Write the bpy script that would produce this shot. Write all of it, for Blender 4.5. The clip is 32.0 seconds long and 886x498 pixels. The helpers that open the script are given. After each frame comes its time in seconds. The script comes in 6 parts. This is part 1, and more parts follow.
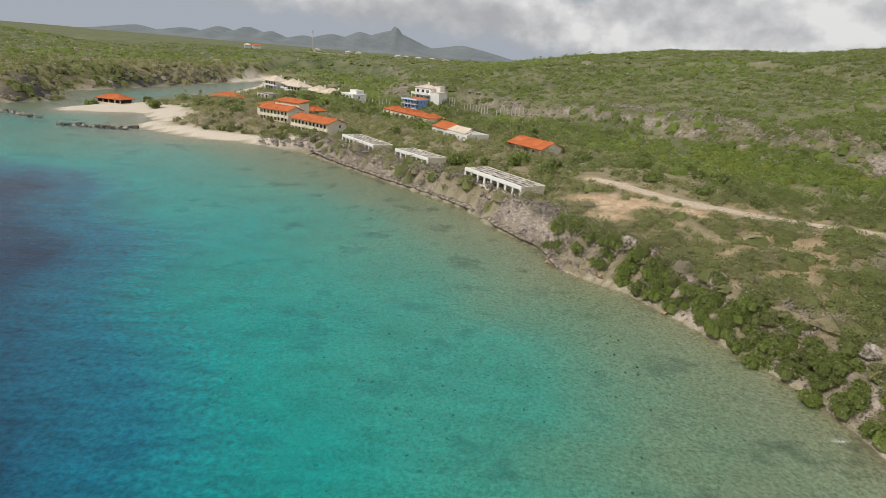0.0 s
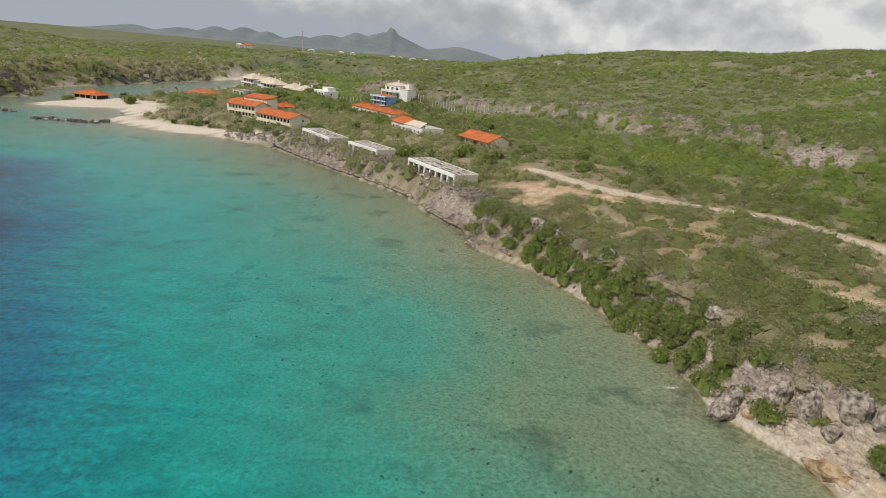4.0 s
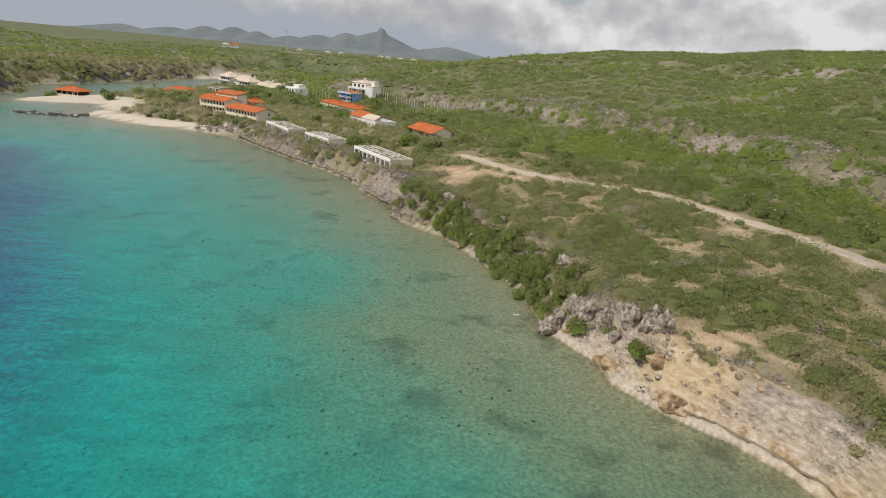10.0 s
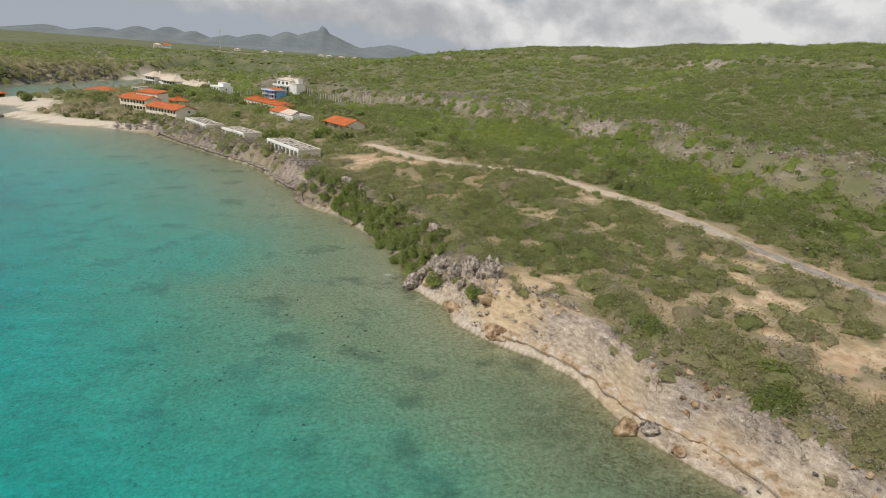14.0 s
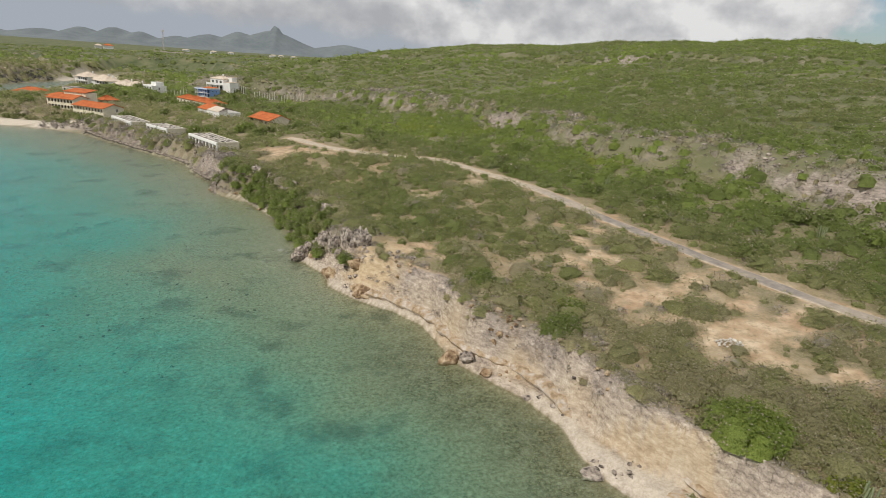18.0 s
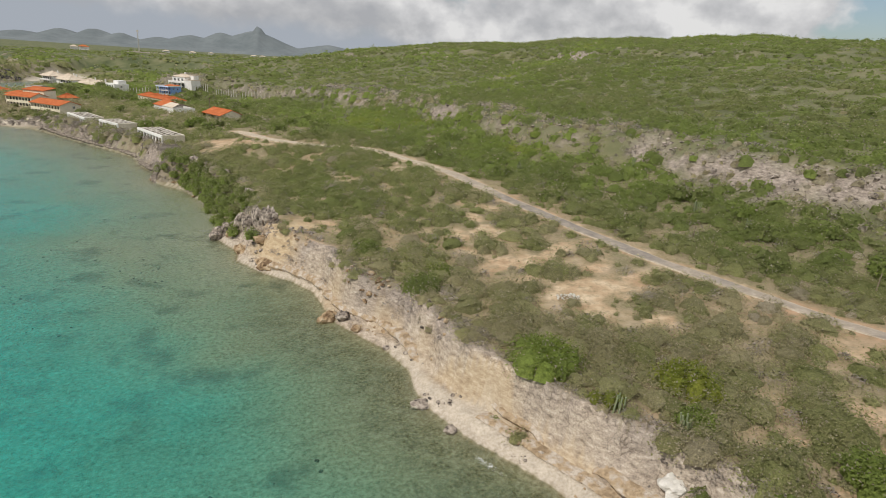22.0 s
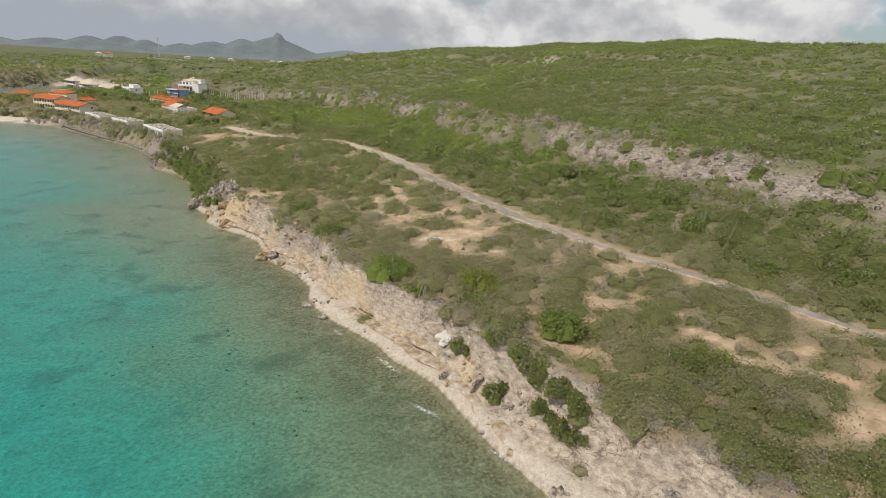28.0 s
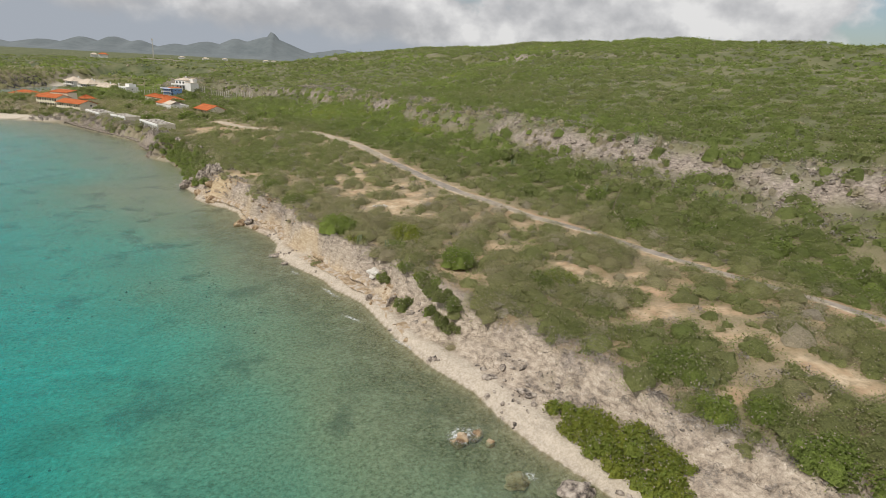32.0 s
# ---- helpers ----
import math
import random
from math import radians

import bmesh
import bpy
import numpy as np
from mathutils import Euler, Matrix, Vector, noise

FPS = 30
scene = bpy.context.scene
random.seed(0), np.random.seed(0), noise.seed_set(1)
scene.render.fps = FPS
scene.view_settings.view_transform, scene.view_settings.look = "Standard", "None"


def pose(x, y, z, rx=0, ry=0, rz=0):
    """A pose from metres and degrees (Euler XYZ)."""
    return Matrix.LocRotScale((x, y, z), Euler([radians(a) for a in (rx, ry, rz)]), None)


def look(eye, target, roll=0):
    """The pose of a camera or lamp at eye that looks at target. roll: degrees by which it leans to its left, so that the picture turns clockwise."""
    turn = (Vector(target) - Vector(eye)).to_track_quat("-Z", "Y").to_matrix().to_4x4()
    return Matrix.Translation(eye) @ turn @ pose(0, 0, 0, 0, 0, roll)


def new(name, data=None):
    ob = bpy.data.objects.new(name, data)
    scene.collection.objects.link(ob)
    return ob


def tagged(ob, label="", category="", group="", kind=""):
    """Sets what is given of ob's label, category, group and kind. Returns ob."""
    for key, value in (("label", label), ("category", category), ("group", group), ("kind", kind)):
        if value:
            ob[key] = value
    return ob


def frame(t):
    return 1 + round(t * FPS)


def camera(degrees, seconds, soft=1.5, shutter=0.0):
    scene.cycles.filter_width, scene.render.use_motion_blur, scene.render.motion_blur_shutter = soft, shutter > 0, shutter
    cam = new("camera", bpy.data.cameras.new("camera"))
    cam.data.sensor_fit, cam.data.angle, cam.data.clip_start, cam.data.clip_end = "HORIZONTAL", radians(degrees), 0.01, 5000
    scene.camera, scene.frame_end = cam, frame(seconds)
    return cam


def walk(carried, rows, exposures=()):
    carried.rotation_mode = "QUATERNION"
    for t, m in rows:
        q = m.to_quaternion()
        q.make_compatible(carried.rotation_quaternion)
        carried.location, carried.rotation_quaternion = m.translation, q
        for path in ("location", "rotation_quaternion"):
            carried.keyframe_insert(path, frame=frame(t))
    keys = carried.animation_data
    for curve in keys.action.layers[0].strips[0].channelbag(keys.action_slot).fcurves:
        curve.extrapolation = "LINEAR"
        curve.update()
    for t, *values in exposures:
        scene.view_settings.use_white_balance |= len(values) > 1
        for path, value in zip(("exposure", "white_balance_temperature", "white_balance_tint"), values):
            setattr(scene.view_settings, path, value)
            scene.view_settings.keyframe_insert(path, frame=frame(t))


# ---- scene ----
cam = camera(74.7, 32.0, 0.5)
ROWS = [
    (0.0, -0.00, 0.00, 36.28, 71.55, -4.68, -1.26),
    (0.5, 1.95, -1.29, 36.37, 71.58, -4.69, -1.27),
    (1.0, 3.91, -2.54, 36.43, 71.57, -4.75, -1.30),
    (1.5, 5.90, -3.66, 36.44, 71.58, -4.76, -1.29),
    (2.0, 7.84, -4.79, 36.53, 71.61, -4.77, -1.30),
    (2.5, 9.72, -5.93, 36.59, 71.60, -4.85, -1.33),
    (3.0, 11.52, -6.96, 36.46, 71.63, -4.89, -1.38),
    (3.5, 13.19, -8.15, 36.31, 71.66, -4.89, -1.42),
    (5.5, 18.60, -13.62, 36.10, 71.73, -5.05, -1.42),
    (6.0, 19.85, -15.12, 36.15, 71.73, -5.01, -1.38),
    (6.5, 21.10, -16.82, 36.21, 71.73, -5.04, -1.37),
    (7.0, 22.28, -18.58, 36.32, 71.74, -5.07, -1.39),
    (7.5, 23.49, -20.35, 36.40, 71.74, -5.07, -1.35),
    (8.0, 24.65, -22.13, 36.42, 71.76, -5.08, -1.48),
    (8.5, 25.80, -24.02, 36.63, 71.78, -5.08, -1.63),
    (9.0, 27.01, -25.97, 36.76, 71.79, -5.09, -1.79),
    (9.5, 28.26, -27.95, 36.88, 71.79, -5.08, -1.98),
    (10.0, 29.46, -30.01, 37.03, 71.77, -5.04, -2.22),
    (10.5, 30.91, -31.86, 37.10, 71.79, -4.96, -2.67),
    (11.0, 32.28, -33.89, 37.11, 71.84, -4.89, -3.41),
    (11.5, 33.83, -35.84, 37.14, 71.83, -4.79, -4.08),
    (12.0, 35.42, -37.87, 37.27, 71.85, -4.72, -4.73),
    (12.5, 37.00, -39.90, 37.26, 71.89, -4.62, -5.40),
    (13.0, 38.70, -41.78, 37.43, 71.89, -4.47, -6.02),
    (13.5, 40.38, -43.59, 37.41, 71.93, -4.38, -6.69),
    (14.0, 41.94, -45.46, 37.32, 72.00, -4.34, -7.36),
    (14.5, 43.59, -47.29, 37.57, 71.99, -4.22, -7.99),
    (16.5, 49.87, -54.66, 37.30, 72.28, -4.08, -10.36),
    (17.0, 51.58, -56.77, 37.24, 72.26, -4.01, -10.71),
    (17.5, 53.29, -58.82, 37.32, 72.27, -3.97, -11.06),
    (18.0, 55.04, -60.68, 37.39, 72.24, -3.93, -11.36),
    (18.5, 56.84, -62.40, 37.33, 72.26, -3.88, -11.68),
    (19.0, 58.57, -64.06, 37.33, 72.25, -3.85, -12.01),
    (19.5, 60.41, -65.50, 37.21, 72.25, -3.76, -12.29),
    (20.0, 62.06, -67.09, 37.21, 72.27, -3.72, -12.61),
    (20.5, 63.79, -68.57, 37.04, 72.30, -3.71, -12.80),
    (21.0, 65.58, -69.97, 36.88, 72.28, -3.66, -12.77),
    (21.5, 67.38, -71.46, 36.76, 72.30, -3.64, -12.71),
    (22.0, 69.09, -73.25, 36.75, 72.31, -3.59, -12.67),
    (22.5, 70.61, -75.41, 36.59, 72.41, -3.62, -12.71),
    (23.0, 72.04, -77.89, 36.37, 72.46, -3.66, -12.69),
    (23.5, 73.33, -80.66, 36.22, 72.48, -3.68, -12.67),
    (24.0, 74.45, -83.52, 36.36, 72.50, -3.69, -12.55),
    (24.5, 75.64, -86.20, 36.52, 72.50, -3.67, -12.15),
    (25.0, 76.87, -88.83, 36.69, 72.48, -3.59, -11.75),
    (25.5, 78.11, -91.60, 36.87, 72.47, -3.52, -11.39),
    (27.5, 83.13, -103.24, 37.66, 72.56, -3.30, -10.82),
    (28.0, 84.23, -106.53, 37.86, 72.58, -3.27, -10.84),
    (28.5, 85.23, -109.89, 37.96, 72.60, -3.24, -10.85),
    (29.0, 86.14, -113.28, 38.07, 72.63, -3.26, -10.89),
    (29.5, 86.90, -116.65, 38.10, 72.65, -3.21, -10.93),
    (30.0, 87.58, -120.08, 38.09, 72.64, -3.17, -11.02),
    (30.5, 88.30, -123.47, 38.13, 72.61, -3.12, -11.08),
    (31.0, 89.11, -126.84, 38.14, 72.58, -3.07, -11.18),
    (31.5, 90.09, -130.25, 38.26, 72.53, -3.02, -11.22),
    (32.0, 91.13, -133.61, 38.43, 72.48, -2.93, -11.27),
]
walk(cam, [(t, pose(x, y, z, rx, ry, rz)) for t, x, y, z, rx, ry, rz in ROWS])

# ---- sky, sun, exposure ----
SUN_ELEV, SUN_AZ = 47.0, 238.0   # azimuth clockwise from +y, the side the light comes from
scene.view_settings.exposure = 0.0
world = bpy.data.worlds.new("world")
scene.world = world
world.use_nodes = True
wn, wl = world.node_tree.nodes, world.node_tree.links
wn.clear()
w_out = wn.new("ShaderNodeOutputWorld")
sky = wn.new("ShaderNodeTexSky")
sky.sky_type = "NISHITA"
sky.sun_disc = False
sky.sun_elevation, sky.sun_rotation = radians(SUN_ELEV), radians(SUN_AZ)
sky.air_density, sky.dust_density, sky.ozone_density = 1.0, 1.5, 1.0
w_bg = wn.new("ShaderNodeBackground")
w_bg.inputs["Strength"].default_value = 0.085
w_co = wn.new("ShaderNodeTexCoord")


def sky_noise(scale, detail, rough, lift, stretch=1.3):
    k = wn.new("ShaderNodeMapping")
    k.inputs["Scale"].default_value = (1.0, 1.0, stretch)
    k.inputs["Location"].default_value = (3.1, 0.4, lift)
    t = wn.new("ShaderNodeTexNoise")
    t.inputs["Scale"].default_value, t.inputs["Detail"].default_value, t.inputs["Roughness"].default_value = scale, detail, rough
    wl.new(w_co.outputs["Generated"], k.inputs["Vector"])
    wl.new(k.outputs["Vector"], t.inputs["Vector"])
    return t.outputs["Fac"]


def sky_math(op, a, b=0.0, c=0.0):
    k = wn.new("ShaderNodeMath")
    k.operation = op
    for q, v in enumerate((a, b, c)):
        if isinstance(v, float):
            k.inputs[q].default_value = v
        else:
            wl.new(v, k.inputs[q])
    return k.outputs["Value"]


def sky_ramp(fac, stops):
    r = wn.new("ShaderNodeValToRGB")
    e = r.color_ramp.elements
    while len(e) < len(stops):
        e.new(0.5)
    for q, (p, c) in enumerate(stops):
        e[q].position, e[q].color = p, (*c, 1)
    wl.new(fac, r.inputs["Fac"])
    return r.outputs["Color"]


def sky_mix(fac, a, b):
    k = wn.new("ShaderNodeMixRGB")
    for key, v in (("Fac", fac), ("Color1", a), ("Color2", b)):
        if isinstance(v, tuple):
            k.inputs[key].default_value = (*v, 1)
        else:
            wl.new(v, k.inputs[key])
    return k.outputs["Color"]


w_xyz = wn.new("ShaderNodeSeparateXYZ")
wl.new(w_co.outputs["Generated"], w_xyz.inputs["Vector"])
puff, puff_up = sky_noise(9.5, 7.0, 0.52, 0.0), sky_noise(9.5, 7.0, 0.52, 0.035)
cover = sky_noise(3.0, 5.0, 0.5, 1.7, 1.5)
side = sky_math("MULTIPLY_ADD", w_xyz.outputs["X"], 0.2, 0.0)         # thicker, whiter cumulus inland
relief = sky_math("MULTIPLY_ADD", sky_math("SUBTRACT", puff, puff_up), 1.0, 0.5)
light = sky_math("ADD", relief, side)
clouds = sky_ramp(light, [(0.36, (4.7, 4.8, 5.05)), (0.48, (5.6, 5.65, 5.8)), (0.58, (6.9, 6.9, 7.0)), (0.7, (8.8, 8.75, 8.7))])
gaps = sky_ramp(sky_math("MULTIPLY_ADD", puff, 0.45, sky_math("MULTIPLY", cover, 0.55)), [(0.36, (0, 0, 0)), (0.42, (1, 1, 1))])
lift = wn.new("ShaderNodeVectorMath")
lift.operation = "SCALE"
wl.new(clouds, lift.inputs[0])
wl.new(sky_math("MULTIPLY_ADD", sky_math("MAXIMUM", w_xyz.outputs["Z"], 0.0), 0.4, 0.97), lift.inputs["Scale"])
veiled = sky_mix(gaps, sky.outputs["Color"], lift.outputs["Vector"])
band = sky_math("SUBTRACT", sky_math("MULTIPLY_ADD", puff, 0.09, w_xyz.outputs["Z"]), sky_math("MULTIPLY", side, -0.28))
haze = sky_ramp(band, [(0.072, (1, 1, 1)), (0.1, (0, 0, 0))])
wl.new(sky_mix(haze, veiled, (4.4, 4.8, 5.4)), w_bg.inputs["Color"])
wl.new(w_bg.outputs["Background"], w_out.inputs["Surface"])

sun_data = bpy.data.lights.new("sun", "SUN")
sun_data.energy, sun_data.angle, sun_data.color = 2.85, radians(0.6), (1.0, 0.94, 0.85)
sun = new("sun", sun_data)
_az, _el = radians(SUN_AZ), radians(SUN_ELEV)
_from = Vector((math.sin(_az) * math.cos(_el), math.cos(_az) * math.cos(_el), math.sin(_el)))
sun.matrix_world = look(_from * 300, (0, 0, 0))


# ---- small numeric tools ----
def smooth(a, b, x):
    t = np.clip((x - a) / (b - a), 0.0, 1.0)
    return t * t * (3 - 2 * t)


_lat = np.random.RandomState(7).rand(256, 256)


def vnoise(x, y):
    xi, yi = np.floor(x).astype(int), np.floor(y).astype(int)
    fx, fy = x - xi, y - yi
    fx, fy = fx * fx * (3 - 2 * fx), fy * fy * (3 - 2 * fy)
    a, b = _lat[xi % 256, yi % 256], _lat[(xi + 1) % 256, yi % 256]
    c, d = _lat[xi % 256, (yi + 1) % 256], _lat[(xi + 1) % 256, (yi + 1) % 256]
    return (a + (b - a) * fx) * (1 - fy) + (c + (d - c) * fx) * fy


def fbm(x, y, size, octaves=4, gain=0.5):
    """Noise between about -1 and 1 with features of that size in metres."""
    total, amp, s, norm = 0.0, 1.0, 1.0 / size, 0.0
    for k in range(octaves):
        total = total + amp * (vnoise(x * s + 17.3 * k, y * s - 9.1 * k) * 2 - 1)
        norm += amp
        amp *= gain
        s *= 2.03
    return total / norm


# ---- the plan: coast, road, clearings ----
COAST_SOUTH = [(1800, -4400), (600, -1200), (250, -400), (172, -210), (150, -165), (129, -113), (117.8, -92.4), (115.4, -88), (113, -84), (110.6, -78), (109.2, -72.6), (105, -65.8),
               (101.4, -57), (97.4, -43.6), (95, -40), (92.8, -37), (91, -32.2), (88.5, -28.6), (85.4, -24.6), (82.4, -19), (81.2, -14), (81.4, -10), (79, -3.8), (75.4, 1.2), (72.6, 5.5), (71.4, 11), (70, 17)]
COAST_MIDDLE = [(66.4, 22), (61.2, 26.6), (56.6, 33), (56, 38.6), (53, 43.6), (50.6, 48), (50.6, 54), (49.8, 61), (47.4, 69), (44.6, 75.6), (41.6, 82.8), (36.8, 92), (32, 96),
                (26.5, 103), (26, 112), (18.5, 125), (13, 141), (3, 154), (-11, 169), (-27, 188), (-40, 204)]
COAST_BAY = [(-55, 212), (-68, 217), (-87, 219), (-105, 228), (-115, 236), (-113, 250), (-121, 263), (-129, 274), (-144, 269), (-162, 262),
             (-165, 267), (-158, 292), (-148, 317), (-140, 350), (-134, 420), (-140, 500), (-150, 570)]
COAST_FAR = [(-163, 524), (-188, 404), (-203, 345), (-198, 325), (-179, 303), (-190, 272), (-260, 240), (-600, 150), (-4900, -900),
             (-4900, 4900), (4900, 4900), (4900, -4400)]
LAND = np.array(COAST_SOUTH + COAST_MIDDLE + COAST_BAY + COAST_FAR, float)
ROAD = [(44, 149), (50, 140), (58, 125), (72, 114), (84, 106), (92, 96), (99, 80), (105, 58), (112, 38), (118, 20), (124, 5),
        (130, -6), (138, -22), (146, -38), (155, -55), (164, -72), (178, -100), (215, -180), (300, -420)]


def line_distance(px, py, pts, closed=False):
    best = np.full(px.shape, 1e9)
    pts = list(pts)
    for (ax, ay), (bx, by) in zip(pts, pts[1:] + ([pts[0]] if closed else [])):
        dx, dy = bx - ax, by - ay
        t = np.clip(((px - ax) * dx + (py - ay) * dy) / (dx * dx + dy * dy), 0, 1)
        best = np.minimum(best, np.hypot(px - ax - t * dx, py - ay - t * dy))
    return best


def coast_distance(px, py):
    """Metres from the waterline, positive on land."""
    d = line_distance(px, py, [tuple(p) for p in LAND], True)
    inside = np.zeros(px.shape, bool)
    n = len(LAND)
    for i in range(n):
        (ax, ay), (bx, by) = LAND[i], LAND[(i + 1) % n]
        if ay != by:
            inside ^= ((ay > py) != (by > py)) & (px < (bx - ax) * (py - ay) / (by - ay) + ax)
    return np.where(inside, d, -d)


# along the shore: its y, the width of the flat foot, the width and height of the cliff, the height of the foot
SHORE_Y = [-400, -110, -95, -83, -72, -65, -57, -50, -44, -37, -31, -23, -19, -13.5, -8.5, 0, 4, 10, 20, 40, 48, 60, 95, 104, 125, 150, 190, 206, 216, 300, 700]
SHORE_BEACH = [6.5, 4.5, 3, 6, 4.2, 3.8, 2.6, 2.8, 3, 3.7, 3.2, 5.0, 4.2, 2.8, 1.6, 2.4, 1.9, 1.2, .9, 1.2, 1.8, 2.0, 2.0, 1.0, .8, .8, 1.0, 1.6, 8, 22, 10]
SHORE_WIDTH = [8, 8, 7, 6.2, 6.2, 5.5, 5, 4.2, 4, 2.6, 1.7, 1.4, 1.5, 1.8, 2.0, 1.6, 1.3, 1.3, 2.0, 4.5, 6, 5.4, 5, 3.0, 2.4, 2.4, 3.2, 4, 8, 22, 25]
SHORE_TOP = [6, 6, 6, 6, 6, 6, 6.2, 6.2, 6, 6, 6.3, 6.5, 6.5, 6.5, 6.5, 6.5, 6.5, 6.5, 6.6, 6.4, 6.0, 5.8, 5.6, 5.6, 5.8, 5.8, 5.2, 4.6, 4.0, 3.4, 5]
SHORE_LOW = [1.3, 1.2, 1.2, 1.2, 1.2, 1.2, 1.1, 1.1, 1.1, 1.1, 1.1, 1.2, 1.1, .9, .7, .8, .7, .6, .6, .7, .7, 1.1, 1.0, .5, .4, .4, .5, 1.5, 1.9, 1.9, 1.2]


def shore_y(py, sd):
    """The shore's y next to the point."""
    return py - np.clip(sd, 0, 60) * np.interp(py, [0, 180, 225], [.42, .5, .75])


def brow_at(py, sd):
    """Distance from the water to the cliff's brow."""
    yc = shore_y(py, sd)
    return np.interp(yc, SHORE_Y, SHORE_BEACH) + np.interp(yc, SHORE_Y, SHORE_WIDTH)


def terrain(px, py):
    """Height of ground and sea bed, and masks."""
    px, py = np.asarray(px, float), np.asarray(py, float)
    sd = coast_distance(px, py)
    near = smooth(-5, 3, px + 165) * smooth(2600, 700, py)   # the near shore, not the land across the lagoon
    j = fbm(px, py, 9, 3) * 1.6 + fbm(px, py, 3, 2) * 0.5
    jj = np.where(sd > -3, j, 0)
    u = sd + jj * smooth(0.5, 6, sd) * smooth(60, 20, sd)
    # widths and heights of shelf and cliff along the shore
    yc = shore_y(py, sd)
    beach, width, top, low = (np.interp(yc, SHORE_Y, v) for v in (SHORE_BEACH, SHORE_WIDTH, SHORE_TOP, SHORE_LOW))
    talus = np.interp(yc, [-60, -45, -35, -25], [.75, .75, .35, 0]) * smooth(-130, -100, yc)   # gentle foot under a wall at the brow
    t1 = smooth(0.0, .55, u / beach)
    t2 = np.clip((u - beach) / width, 0, 1)
    t2 = t2 + talus * (np.interp(t2, [0, .25, .62, .8, 1], [0, .2, .36, .92, 1]) - t2)
    steps = t2 + 0.09 * np.sin(t2 * 2 * math.pi * 2.0 + fbm(px, py, 14, 2) * 5) * (t2 > 0) * (t2 < 1)
    shore = low * t1 + (top - low) * np.clip(steps, 0, 1.05)
    crag_u = np.interp(py, [-400, 100, 150, 200, 280, 600], [88, 88, 98, 107, 118, 125])
    ue = u - (crag_u - 88) * smooth(25, 80, u)
    inland = np.interp(ue, [0, 12, 40, 66, 78, 96, 130, 182, 214, 300, 420, 800, 5000], [0, 0, 2.0, 4.0, 7.5, 13.5, 20.5, 32, 38, 54, 44, 25, 18])
    ridge = np.interp(py, [-600, 0, 100, 220, 313, 430, 493, 713, 1000, 2000], [38, 46, 50, 53, 56, 47, 46, 27, 14, 10]) / 56.0
    roll = smooth(10, 60, u) * (fbm(px, py, 60, 3) * 1.4 + fbm(px, py, 14, 2) * 0.35) + smooth(110, 260, u) * fbm(px, py, 130, 3) * 4.0
    extra = smooth(8, 40, u) * np.interp(py, [0, 60, 125, 200, 270], [0, 1.4, 2.4, 2.0, .6]) * smooth(120, 80, ue)
    h = shore + extra + inland * (1 + (ridge - 1) * smooth(70, 300, u)) + roll
    rug = smooth(beach * .7, beach * 1.1 + 1.2, u) * np.interp(yc, [-60, -20, 20, 36, 50], [.85, .6, .6, 1, 1]) * smooth(15, 7, u) * smooth(212, 200, yc)
    fine = np.interp(yc, [30, 42], [.35, 1]) + .5 * smooth(.5, .9, t2) * smooth(40, 30, yc)
    h = h + rug * (0.4 - 1.3 * abs(fbm(px, py, 6, 3)) + fine * (0.5 * fbm(px, py, 2.0, 2, .6) + .4 - .9 * abs(fbm(px + 9, py, 2.4, 3, .6))))
    # terrace crags along the foot of the hill
    cu = ue - 88 + fbm(px, py, 45, 2) * 6 + fbm(px, py, 9, 3) * 2.0
    h = h + smooth(-3.5, 3.5, cu) * (2.6 + 1.2 * fbm(px, py, 30, 2)) - smooth(-40, 0, cu) * 1.5 * smooth(4, -4, cu)
    h = h + smooth(9, 3, abs(cu)) * (0.4 - 1.6 * abs(fbm(px, py, 7, 3)) + .4 * fbm(px, py, 2.2, 2))
    h = h + smooth(-3, 3, u - 232 + fbm(px, py, 60, 2) * 14) * 2.5
    h = h + 5.5 * np.exp(-((px - 0) / 17) ** 2 - ((py - 297) / 16) ** 2) + 3.0 * np.exp(-(((px + 66) * .77 + (py - 330) * .64) / 14) ** 2) * smooth(-110, -95, px) * smooth(-25, -40, px) * smooth(400, 380, py)
    h2 = 3.0 * smooth(0, 10, sd) + 9 * smooth(4, 22, sd + fbm(px, py, 20, 3) * 9) * smooth(-250, -190, -abs(px + 150) + fbm(px, py, 60, 2) * 30 + 0 * py) + \
        np.interp(sd, [0, 30, 120, 330, 700, 1200, 5000], [0, 1, 4, 9, 9, 5, 4]) + smooth(20, 200, sd) * (fbm(px, py, 170, 3) * 5 + fbm(px, py, 25, 2)) + 27 * np.exp(-((px + 640) / 130) ** 2 - ((py - 690) / 170) ** 2)
    h = h2 + (h - h2) * near
    h = h + smooth(900, 2200, py) * (14 - h) * 0.8
    # sea bed
    q = -sd + fbm(px, py, 30, 3) * 10 * smooth(25, 60, -sd)
    bed = -np.interp(q, [0, 2, 10, 25, 45, 62, 78, 100, 200, 5000], [0.05, .4, .9, 1.6, 2.5, 3.4, 6.5, 14, 18, 25]) + (fbm(px, py, 12, 4) * .35 + fbm(px, py, 40, 2) * .5) * smooth(2, 20, q)
    return np.where(sd > 0, np.maximum(h, 0.03), bed), sd, u


